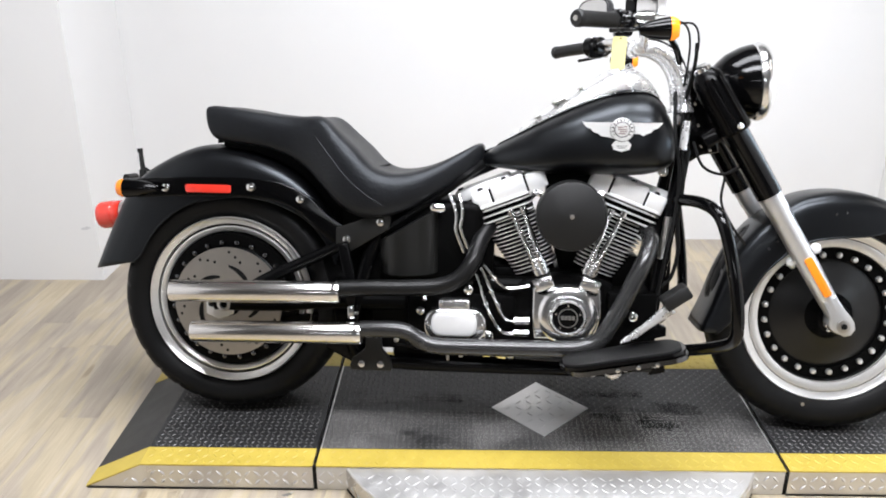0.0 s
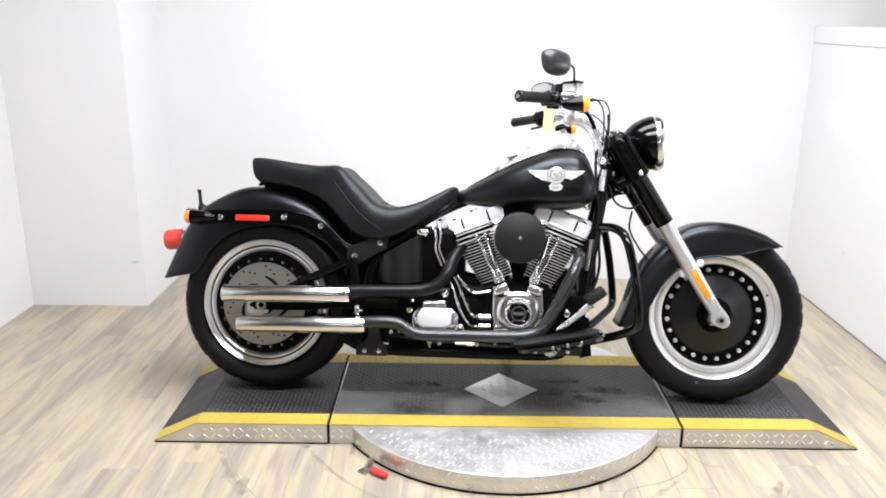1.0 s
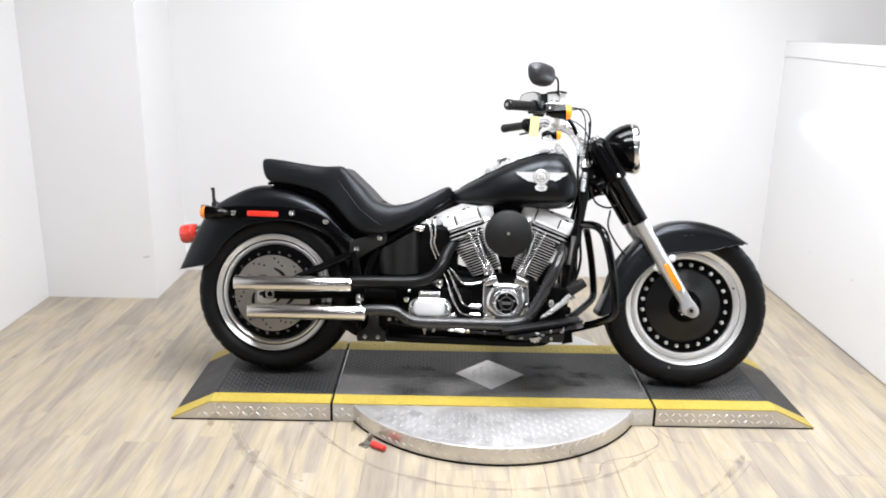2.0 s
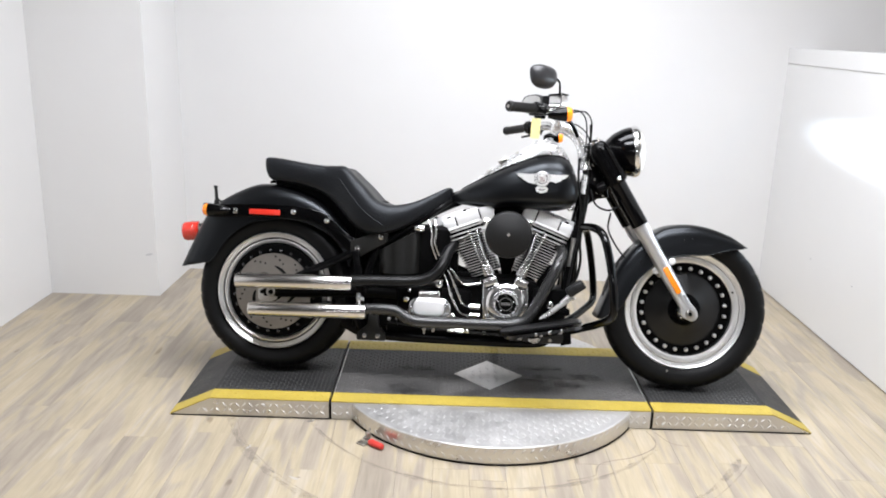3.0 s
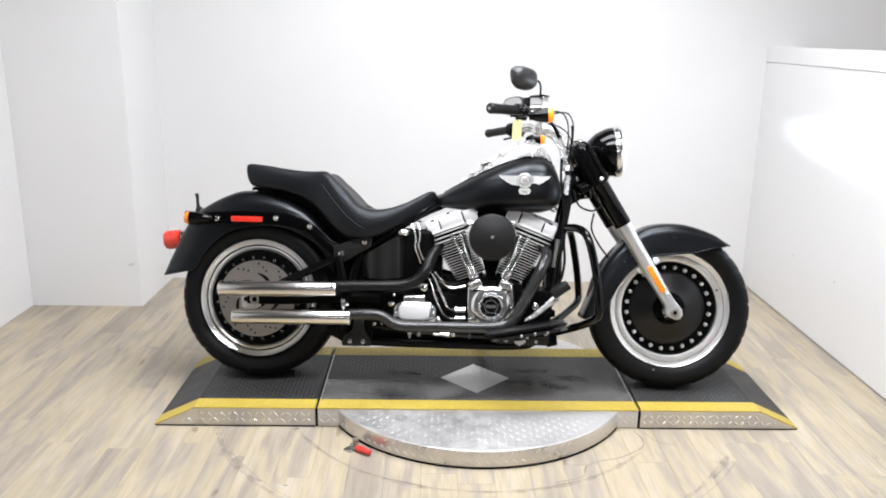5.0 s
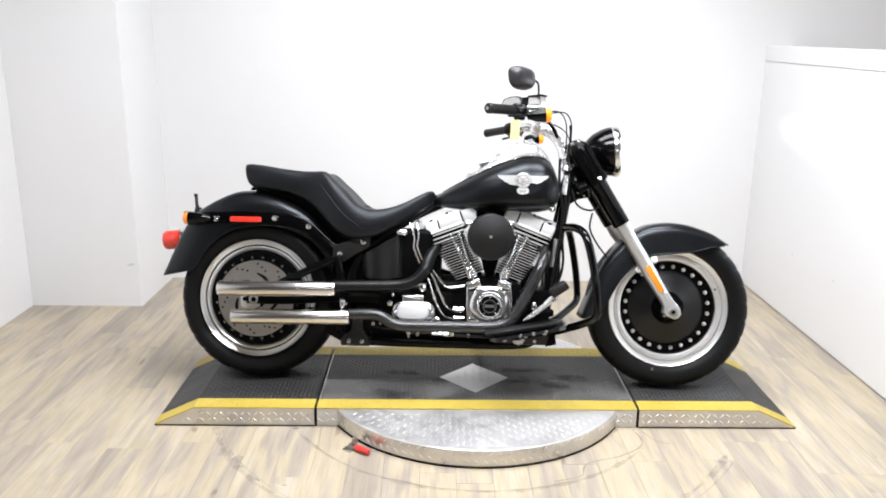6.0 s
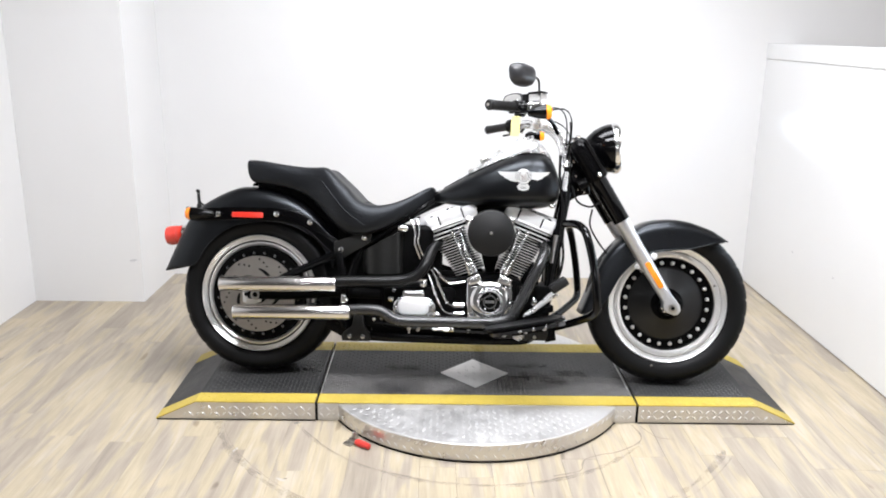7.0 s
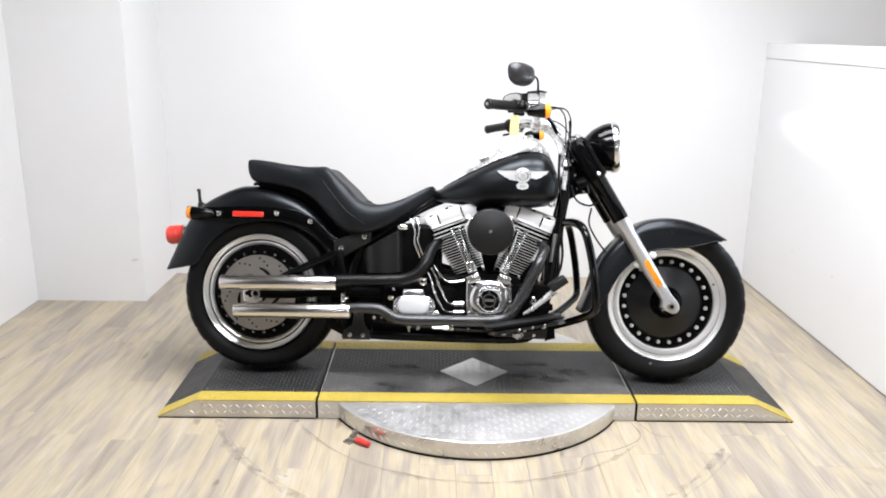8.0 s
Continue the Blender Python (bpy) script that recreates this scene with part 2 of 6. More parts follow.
def box(bm, x0, x1, y0, y1, z0, z1, bevel=0.0, m=None):
    r = bmesh.ops.create_cube(bm, size=1)
    vs = r["verts"]
    for v in vs:
        v.co = Vector(((x0 + x1) / 2 + v.co.x * (x1 - x0), (y0 + y1) / 2 + v.co.y * (y1 - y0), (z0 + z1) / 2 + v.co.z * (z1 - z0)))
        if m:
            v.co = m @ v.co
    if bevel:
        es = list({e for v in vs for e in v.link_edges})
        bmesh.ops.bevel(bm, geom=es, offset=bevel, segments=2, profile=0.5, affect="EDGES")
    return bm


def B(*a, **k):
    return box(bmesh.new(), *a, **k)


def rings(bm, loops, closed=True, cap=True):
    """Skin a list of equal rings of points."""
    rows = [[bm.verts.new(p) for p in loop] for loop in loops]
    n = len(rows[0])
    for a, b in zip(rows, rows[1:]):
        for i in range(n if closed else n - 1):
            j = (i + 1) % n
            bm.faces.new((a[i], a[j], b[j], b[i]))
    if cap and closed:
        for row in (rows[0], rows[-1]):
            if (row[0].co - row[n // 2].co).length > 1e-6:
                bm.faces.new(row)
    return bm


def frame_of(axis):
    z = Vector(axis).normalized()
    x = z.orthogonal().normalized()
    return x, z.cross(x), z


def lathe(profile, base, axis=(0, 1, 0), n=32, bm=None, cap=True):
    """Turn a profile of (radius, height along the axis) round the axis through base."""
    bm = bm or bmesh.new()
    x, y, z = frame_of(axis)
    base = Vector(base)
    loops = [[base + z * h + (x * math.cos(2 * math.pi * i / n) + y * math.sin(2 * math.pi * i / n)) * max(r, 1e-5) for i in range(n)] for r, h in profile]
    return rings(bm, loops, True, cap)


def rod(a, b, r, n=12, bm=None, r2=None):
    a, b = Vector(a), Vector(b)
    return lathe([(r, 0), (r if r2 is None else r2, (b - a).length)], a, b - a, n, bm)


def spline(points, steps=6):
    """A smooth line through points."""
    p = [Vector(q) for q in points]
    p = [p[0] * 2 - p[1]] + p + [p[-1] * 2 - p[-2]]
    out = []
    for i in range(1, len(p) - 2):
        for k in range(steps):
            t = k / steps
            a, b, c, d = p[i - 1:i + 3]
            out.append(0.5 * (2 * b + (c - a) * t + (2 * a - 5 * b + 4 * c - d) * t * t + (3 * b - a - 3 * c + d) * t ** 3))
    return out + [p[-2]]


def tube(points, r, n=12, steps=6, bm=None, smooth=True):
    """A round tube along a line; r is a radius or a function of the way along, 0 to 1."""
    bm = bm or bmesh.new()
    line = spline(points, steps) if smooth else [Vector(p) for p in points]
    up = None
    loops = []
    for i, p in enumerate(line):
        d = (line[min(i + 1, len(line) - 1)] - line[max(i - 1, 0)]).normalized()
        up = d.orthogonal().normalized() if up is None else (up - d * up.dot(d)).normalized()
        side = d.cross(up)
        rr = r(i / (len(line) - 1)) if callable(r) else r
        loops.append([p + (up * math.cos(2 * math.pi * k / n) + side * math.sin(2 * math.pi * k / n)) * rr for k in range(n)])
    return rings(bm, loops)


def prism(outline, y0, y1, bevel=0.0, bm=None, m=None):
    """A plate with an outline in x and z, from y0 to y1."""
    own = bmesh.new()
    a = [own.verts.new((x, y0, z)) for x, z in outline]
    f = own.faces.new(a)
    r = bmesh.ops.extrude_face_region(own, geom=[f])
    for v in r["geom"]:
        if isinstance(v, bmesh.types.BMVert):
            v.co.y = y1
    bmesh.ops.recalc_face_normals(own, faces=own.faces)
    if bevel:
        es = [e for e in own.edges if abs(e.verts[0].co.y - e.verts[1].co.y) < 1e-6]
        bmesh.ops.bevel(own, geom=es, offset=bevel, segments=3, profile=0.5, affect="EDGES")
    if m:
        bmesh.ops.transform(own, matrix=m, verts=own.verts)
    return own


def rounded(x0, x1, z0, z1, r, n=6):
    out = []
    for cx, cz, a in ((x1 - r, z1 - r, 0), (x0 + r, z1 - r, 90), (x0 + r, z0 + r, 180), (x1 - r, z0 + r, 270)):
        for k in range(n + 1):
            t = radians(a + 90 * k / n)
            out.append((cx + r * math.cos(t), cz + r * math.sin(t)))
    return out


def smooth_table(stations, steps=4):
    """Rows of numbers, made denser along a smooth line."""
    out = []
    p = [np.array(s, float) for s in stations]
    p = [2 * p[0] - p[1]] + p + [2 * p[-1] - p[-2]]
    for i in range(1, len(p) - 2):
        a, b, c, d = p[i - 1:i + 3]
        for k in range(steps):
            t = k / steps
            out.append(0.5 * (2 * b + (c - a) * t + (2 * a - 5 * b + 4 * c - d) * t * t + (3 * b - a - 3 * c + d) * t ** 3))
    return out + [p[-2]]


# ---- the room ----
LEFT, BACK, RIGHT, NEAR, TOP = -2.32, 1.575, 1.70, -2.2, 2.85


def structure(name, bm, mat, label, smooth=0):
    return tagged(part(name, bm, mat, None, label, smooth), category=name.split("_")[0], kind="structure")


SHOP = -8.5
structure("wall_back", B(LEFT - 0.15, 3.4, BACK, BACK + 0.12, 0, TOP), WALL, "white painted back wall")
structure("wall_left", B(LEFT - 0.12, LEFT, NEAR, BACK, 0, TOP), WALL, "white painted side wall")
structure("wall_boxed_corner", B(LEFT + 0.001, -1.735, 1.055, BACK - 0.001, 0, TOP - 0.001), WALL, "white boxed-out corner of the wall")
structure("wall_right", B(RIGHT, RIGHT + 0.14, NEAR, BACK - 0.001, 0.006, 1.31), PANEL, "white waist-high partition wall")
structure("wall_far", B(3.3, 3.42, NEAR, BACK, 0, TOP), WALL, "plain wall beyond the partition")
structure("trim_cap", B(RIGHT - 0.006, RIGHT + 0.15, NEAR, BACK - 0.002, 1.3105, 1.395, bevel=0.004), PANEL, "white cap along the partition wall")
# unseen walls added behind the camera to darken what the motorcycle reflects
structure("wall_shop_left", B(-5.12, -5.0, SHOP, NEAR, 0, TOP), DARKWALL, "unseen grey wall added for darker reflections")
structure("wall_shop_right", B(5.0, 5.12, SHOP, NEAR, 0, TOP), DARKWALL, "unseen grey wall added for darker reflections")
structure("wall_shop_near", B(-5.12, 5.12, SHOP - 0.12, SHOP, 0, TOP), DARKWALL, "unseen grey wall added for darker reflections")
structure("wall_shop_side", B(-5.12, LEFT - 0.12, NEAR, NEAR + 0.12, 0, TOP), DARKWALL, "unseen grey wall added for darker reflections")
structure("wall_shop_return", B(3.42, 5.12, NEAR, NEAR + 0.12, 0, TOP), DARKWALL, "unseen grey wall added for darker reflections")
# out of view; its dark grey only holds down the bounced light
structure("ceiling", B(-5.12, 5.12, SHOP - 0.12, BACK + 0.12, TOP, TOP + 0.1), CEIL, "unseen ceiling, kept dark to cut bounced light")
# black strip that draws the dark line between partition and floor
structure("wall_right_footing", B(RIGHT + 0.012, RIGHT + 0.128, NEAR + 0.01, BACK - 0.003, 0.0, 0.0058), GASKET, "dark line under the partition wall")
structure("floor_shop", B(-5.12, 5.12, SHOP - 0.12, NEAR, -0.12, -0.002), PLANK, "tan wood-look vinyl shop floor")

SCUFF = material("grey_scuff", (0.56, 0.56, 0.57), 0.6, vary=0.2, scale=60)


def scuff(at, u, v, a, c):
    """A small worn smudge lying on a wall."""
    bm = bmesh.new()
    u, v, at = Vector(u), Vector(v), Vector(at)
    pts = []
    for i in range(18):
        t = 2 * math.pi * i / 18
        k = 0.7 + 0.5 * noise.noise((3 * math.cos(t), 3 * math.sin(t), at.x * 9))
        pts.append(bm.verts.new(at + u * a * k * math.cos(t) + v * c * k * math.sin(t)))
    bm.faces.new(pts)
    return tagged(part("trim_scuff", bm, SCUFF, None, "grey scuff on the wall", 0), category="trim", kind="structure")


scuff((-1.777, 1.0535, 0.232), (1, 0, 0.15), (0, 0, 1), 0.030, 0.010)
scuff((1.6985, 0.943, 0.350), (0, 1, 0.2), (0, 0, 1), 0.012, 0.008)
scuff((1.6985, 0.495, 0.346), (0, 1, -0.1), (0, 0, 1), 0.014, 0.007)

# ---- the platform ----
T, W = 0.0762, 0.305


def lozenge(bm, p, u, v, n, length, width, high):
    """One raised bar of a tread plate."""
    pts = [p - u * length, p - v * width, p + u * length, p + v * width]
    base = [bm.verts.new(q) for q in pts]
    top = [bm.verts.new(p - u * length * 0.45 + n * high), bm.verts.new(p + u * length * 0.45 + n * high)]
    bm.faces.new((base[0], base[1], top[0]))
    bm.faces.new((base[1], base[2], top[1]))
    bm.faces.new((base[1], top[1], top[0]))
    bm.faces.new((base[2], base[3], top[1]))
    bm.faces.new((base[3], base[0], top[0]))
    bm.faces.new((base[3], top[0], top[1]))


def tread(origin, u, v, nu, nv, pitch, inside=None, length=0.0135, width=0.0036, high=0.0016):
    """A field of tread bars, turned crosswise in turn."""
    bm = bmesh.new()
    origin, u, v = Vector(origin), Vector(u).normalized(), Vector(v).normalized()
    n = u.cross(v)
    for i in range(nu):
        for j in range(nv):
            p = origin + u * pitch * (i + 0.5) + v * pitch * (j + 0.5)
            if inside and not inside(p):
                continue
            s = 1 if (i + j) % 2 else -1
            a = (u + v * s).normalized()
            lozenge(bm, p, a, n.cross(a), n, length, width, high)
    return bm


def follow(profile, y0, y1, thick):
    """A sheet of some thickness laid on a profile in x and z."""
    pts = [Vector((x, 0, z)) for x, z in profile]
    up = []
    for i, p in enumerate(pts):
        d = (pts[min(i + 1, len(pts) - 1)] - pts[max(i - 1, 0)]).normalized()
        nrm = Vector((-d.z, 0, d.x))
        up.append(p + (nrm if nrm.z > 0 else -nrm) * thick)
    return rings(bmesh.new(), [[Vector((p.x, y0, p.z)), Vector((p.x, y1, p.z)), Vector((q.x, y1, q.z)), Vector((q.x, y0, q.z))] for p, q in zip(pts, up)])


BODY = T - 0.0035
table = empty("turntable", pose(0, 0, 0), "round aluminium tread-plate turntable with a dark deck and yellow edges", "turntable")
part("disc", lathe([(0.0, 0.006), (0.606, 0.006), (0.609, 0.009), (0.609, BODY - 0.006), (0.606, BODY - 0.003), (0.0, BODY - 0.003)], (0, 0, 0), (0, 0, 1), 128), PLATE, table)
part("disc_rim", lathe([(0.604, 0.008), (0.6094, 0.009), (0.6098, 0.011), (0.6098, BODY - 0.009), (0.6094, BODY - 0.0065), (0.604, BODY - 0.006)], (0, 0, 0), (0, 0, 1), 128, cap=False), SIDE, table, "aluminium rim, warmed for the floor's reflection")
part("gasket", lathe([(0.604, 0.0005), (0.6105, 0.0005), (0.6105, 0.005), (0.604, 0.005), (0.604, 0.0005)], (0, 0, 0), (0, 0, 1), 128, cap=False), GASKET, table, "black rubber skirt")
part("deck", B(-0.606, 0.606, -W, W, 0.001, BODY, bevel=0.002), PLATE, table)
for s in (-1, 1):
    part("joint_gasket", B(min(s * 0.6062, s * 0.6158), max(s * 0.6062, s * 0.6158), -W + 0.002, W - 0.002, 0.001, BODY - 0.004), GASKET, table, "black joint")
for s in (-1, 1):
    part("joint_edge", B(min(s * 0.6022, s * 0.6056), max(s * 0.6022, s * 0.6056), -0.2295, 0.2120, BODY + 0.001, T + 0.0009), PLATE, table, "bare metal edge")
part("deck_mat", B(-0.606, 0.606, -0.2300, 0.2125, BODY + 0.0002, T), MAT, table, "worn dark tread deck")
for y0, y1 in ((-W - 0.0015, -0.2303), (0.2128, W + 0.0015)):
    part("yellow_stripe", B(-0.606, 0.606, y0, y1, BODY + 0.0002, T + 0.0006), YELLOW, table, "yellow safety edge")


def worn_film(name, color, scale, lo, hi, most):
    """A thin, patchy film of dirt, wear or painted light, full in some places and gone in others."""
    mt = bpy.data.materials.new(name)
    mt.use_nodes = True
    nt = mt.node_tree
    p = nt.nodes["Principled BSDF"]
    p.inputs["Base Color"].default_value = (*color, 1)
    p.inputs["Roughness"].default_value = 0.6
    n = node(nt, "ShaderNodeTexNoise", Scale=scale, Detail=5.0)
    r = nt.nodes.new("ShaderNodeMapRange")
    r.inputs[1].default_value, r.inputs[2].default_value, r.inputs[3].default_value, r.inputs[4].default_value = lo, hi, 0.0, most
    c = nt.nodes.new("ShaderNodeTexCoord")
    nt.links.new(c.outputs["Object"], n.inputs["Vector"])
    nt.links.new(n.outputs[0], r.inputs[0])
    nt.links.new(r.outputs[0], p.inputs["Alpha"])
    return mt


DIRT = worn_film("dark_oily_dirt", (0.004, 0.004, 0.004), 22.0, 0.38, 0.66, 0.62)
DUST_LIGHT = worn_film("dust_and_light", (0.27, 0.26, 0.25), 9.0, 0.30, 0.72, 0.34)
for cx, cy, a, c in ((0.24, -0.05, 0.10, 0.05), (0.33, -0.10, 0.07, 0.035), (0.40, -0.02, 0.08, 0.04), (-0.30, 0.03, 0.09, 0.035), (0.22, 0.06, 0.12, 0.03)):
    bm = bmesh.new()
    pts = []
    for i in range(30):
        t = 2 * math.pi * i / 30
        k = 0.55 + 1.1 * abs(noise.noise((2.2 * math.cos(t) + cx * 9, 2.2 * math.sin(t) + cy * 9, 0.7)))
        pts.append(bm.verts.new((cx + a * k * math.cos(t), cy + c * k * math.sin(t), T + 0.0011)))
    bm.faces.new(pts)
    part("deck_stain", bm, DIRT, table, "dark oily stain", 0)
# dust, and the brighter lit front half of the deck, in one pale film
part("deck_dust", B(-0.60, 0.60, -0.228, -0.045, T + 0.0005, T + 0.0008), DUST_LIGHT, table, "pale dust and painted light on the front deck", 0)
diamond = [(0.14 * math.cos(a), -0.022 + 0.142 * math.sin(a)) for a in (0, math.pi / 2, math.pi, 1.5 * math.pi)]
bm = bmesh.new()
rings(bm, [[Vector((x, y, z)) for x, y in diamond] for z in (T - 0.001, T + 0.002)])
part("diamond_plate", bm, PLATE, table, "bare aluminium tread diamond", 0)


def on_disc(p):
    return p.x ** 2 + p.y ** 2 < 0.595 ** 2 and abs(p.y) > W + 0.012


tagged(part("disc_tread", tread((-0.61, -0.61, BODY - 0.0031), (1, 0, 0), (0, 1, 0), 52, 52, 0.0235, on_disc, 0.0115, 0.0028, 0.00128), PLATE, table), kind="stuff")
tagged(part("deck_tread", tread((-0.603, -0.228, T - 0.0002), (1, 0, 0), (0, 1, 0), 75, 27, 0.0161, lambda p: abs(p.x) / 0.146 + abs(p.y + 0.022) / 0.146 > 1 and p.y > -0.229, 0.0085, 0.0028, 0.0015), TREADB, table), kind="stuff")
for y0 in (-W + 0.002, 0.2150):
    tagged(part("stripe_tread", tread((-0.603, y0, T + 0.0004), (1, 0, 0), (0, 1, 0), 52, 3, 0.0238, lambda p: abs(p.x) < 0.598 and y0 < p.y < y0 + 0.088, 0.0115, 0.0038, 0.0017), YELLOW, table), kind="stuff")
tagged(part("diamond_tread", tread((-0.14, -0.165, T + 0.0019), (1, 0, 0), (0, 1, 0), 9, 9, 0.031, lambda p: abs(p.x) / 0.12 + abs(p.y + 0.022) / 0.12 < 1), PLATE, table), kind="stuff")
bm = bmesh.new()
for i in range(118):
    for j in range(2):
        a = 2 * math.pi * (i + 0.5 * j) / 118
        nrm = Vector((math.cos(a), math.sin(a), 0))
        tan = Vector((-nrm.y, nrm.x, 0))
        d = (tan + Vector((0, 0, 1 if j else -1))).normalized()
        lozenge(bm, nrm * 0.6096 + Vector((0, 0, 0.024 + 0.030 * j)), d, nrm.cross(d), nrm, 0.0125, 0.0042, 0.0026)
tagged(part("rim_tread", bm, PLATE, table), kind="stuff")
tagged(part("front_tread", tread((-0.605, -W, 0.012), (1, 0, 0), (0, 0, 1), 48, 2, 0.0250, lambda p: abs(p.x) > 0.53, 0.0125, 0.0044, 0.0027), PLATE, table), kind="stuff")


def ramp_section(side):
    e = empty("ramp_section", pose(0, 0, 0), "dark tread ramp section with yellow edges and aluminium sides", "ramp", "ramp sections")
    prof = [(side * x, z) for x, z in ((0.616, BODY), (1.068, BODY), (1.219, 0.003))]
    out = prof + [(side * 1.219, 0.001), (side * 0.616, 0.001)]
    part("ramp_body", prism(out, -W, W), SIDE, e, "aluminium side", 0)
    part("ramp_mat", follow(prof, -0.2300, 0.2125, 0.0035), MAT, e, "worn dark tread", 0)
    for y0, y1 in ((-W - 0.0015, -0.2303), (0.2128, W + 0.0015)):
        part("yellow_stripe", follow(prof, y0, y1, 0.0041), YELLOW, e, "yellow safety edge", 0)
    lo, hi = min(side * 0.618, side * 1.06), max(side * 0.618, side * 1.06)
    tagged(part("ramp_tread", tread((lo, -0.228, T - 0.0002), (1, 0, 0), (0, 1, 0), 27, 27, 0.0161, None, 0.0085, 0.0028, 0.0015), TREADB, e), kind="stuff")
    for y0 in (-W + 0.002, 0.2150):
        tagged(part("stripe_tread", tread((lo, y0, T + 0.0004), (1, 0, 0), (0, 1, 0), 19, 3, 0.0238, lambda p: y0 < p.y < y0 + 0.088, 0.0115, 0.0038, 0.0017), YELLOW, e), kind="stuff")
    tagged(part("side_tread", tread((min(side * 0.618, side * 1.2), -W, 0.012), (1, 0, 0), (0, 0, 1), 23, 2, 0.0250, lambda p: abs(p.x) < 1.15 - (p.z - 0.02) * 3.0, 0.0125, 0.0044, 0.0027), PLATE, e), kind="stuff")
    # thin black strip along the foot of the front side
    part("base_seal", B(min(side * 0.616, side * 1.217), max(side * 0.616, side * 1.217), -W - 0.0022, -W - 0.0002, 0.0004, 0.0042), GASKET, e, "black line along the floor")
    return e


ramp_section(-1)
ramp_section(1)

# ---- the motorcycle: x forward, y to its left, z up from the deck ----
bike = empty("motorcycle", pose(-0.056, -0.036, T, 0, 0, -3.5) @ pose(0, 0, 0, -12.8, 0, 0),
             "satin black cruiser motorcycle with chrome engine, leaning on its stand", "motorcycle")
RX, RZ, FX, FZ = -0.820, 0.320, 0.818, 0.321


def tyre_mesh(r, rim, w, groove):
    """A tyre round the y axis: sidewalls, shoulders and a grooved crown."""
    h = w / 2
    prof = [(rim - 0.006, -h * 0.62), (rim + 0.006, -h * 0.78), (rim + 0.02, -h * 0.90), (rim + (r - rim) * 0.45, -h),
            (rim + (r - rim) * 0.62, -h * 0.985), (r - 0.026, -h * 0.935), (r - 0.017, -h * 0.86), (r - 0.007, -h * 0.66), (r - 0.0025, -h * 0.42),
            (r - 0.001, -h * 0.22), (r - 0.0005, -h * 0.13), (r - groove, -h * 0.12), (r - groove, -h * 0.06), (r, -h * 0.05)]
    prof = prof + [(a, -b) for a, b in reversed(prof)]
    return prof


def wheel(name, x, z, r, rim, w, rimw, n_stud, label, stud_y, step, gap, inner, stud_mat):
    k = rimw / 0.105
    disc = [(0.03, -0.052 * k), (0.055, -0.050 * k), (0.062, -0.044 * k), (0.10, -0.033 * k), (0.14, -0.017 * k), (0.155, -0.012), (inner - 0.002, -0.011)]
    wh = part(name, lathe(disc + [(r0, -h0) for r0, h0 in reversed(disc)], (x, 0, z), (0, 1, 0), 64), WHEELB, bike, label)
    bm = lathe(tyre_mesh(r, rim, w, 0.006), (x, 0, z), (0, 1, 0), 336, cap=False)
    for vt in bm.verts:                       # slanted grooves across the shoulders
        dx, dz = vt.co.x - x, vt.co.z - z
        rad, q = math.hypot(dx, dz), abs(vt.co.y) / (w / 2)
        turn = math.atan2(dz, dx) * 28 / (2 * math.pi) + (0.5 if vt.co.y > 0 else 0.0) - 0.45 * q
        if rad > rim + (r - rim) * 0.60 and 0.20 < q < 0.98 and turn % 1.0 < 0.15:
            vt.co.x, vt.co.z = x + dx * (1 - 0.0034 / rad), z + dz * (1 - 0.0034 / rad)
    part("tyre", bm, RUBBER, wh, "black rubber tyre")
    for s in (-1, 1):
        h = s * rimw / 2
        part("rim", lathe([(step + gap, h * 0.78), (step + gap, h * 0.965), (step + gap + 0.003, h * 0.985), (step + 0.012, h * 1.01), (rim - 0.004, h * 1.06), (rim, h * 1.10), (rim + 0.003, h * 1.04), (rim, h * 0.90), (step + gap, h * 0.78)], (x, 0, z), (0, 1, 0), 96, cap=False), ALU, wh, "machined silver rim")
        part("rim_band", lathe([(step - gap, h * 0.78), (step - gap, h * 0.945), (step - gap - 0.003, h * 0.955), (inner + 0.006, h * 0.90), (inner + 0.001, h * 0.86), (inner, h * 0.60)], (x, 0, z), (0, 1, 0), 96, cap=False), ALU, wh, "machined silver inner band")
        part("barrel", lathe([(step + 0.006, h * 0.77), (step - 0.006, h * 0.77), (inner - 0.001, h * 0.66), (inner - 0.003, h * 0.58), (inner - 0.003, 0.0)], (x, 0, z), (0, 1, 0), 96, cap=False), WHEELB, wh, "black barrel")
        part("stud_flange", lathe([(0.1495, s * stud_y - s * 0.012), (0.1500, s * stud_y - s * 0.004), (0.1515, s * stud_y - s * 0.002), (inner - 0.004, s * stud_y - s * 0.002), (inner - 0.0035, s * stud_y - s * 0.012)], (x, 0, z), (0, 1, 0), 96, cap=False), FINB, wh, "black studded flange")
    stud = None
    for i in range(n_stud):
        a = 2 * math.pi * (i + 0.5) / n_stud
        for s in (-1, 1):
            p = (x + 0.1635 * math.cos(a), s * stud_y, z + 0.1635 * math.sin(a))
            if stud is None:
                bm = lathe([(0.0084, -0.004), (0.0084, 0.003), (0.0064, 0.007), (0.002, 0.0082)], (0, 0, 0), (0, 1, 0), 10)
                stud = part("stud", bm, stud_mat, wh, "round stud")
                stud.location = p
            else:
                o = new("stud", stud.data)
                o.parent, o.location = wh, p
            if s < 0:
                (stud if i == 0 else o).rotation_euler = (math.pi, 0, 0)
    return wh


# rear studs are like the front ones; their dark steel paints in shade
rear = wheel("rear_wheel", RX, RZ, 0.320, 0.232, 0.200, 0.165, 24, "black disc rear wheel", 0.086, 0.2110, 0.0036, 0.1915, DARKSTEEL)
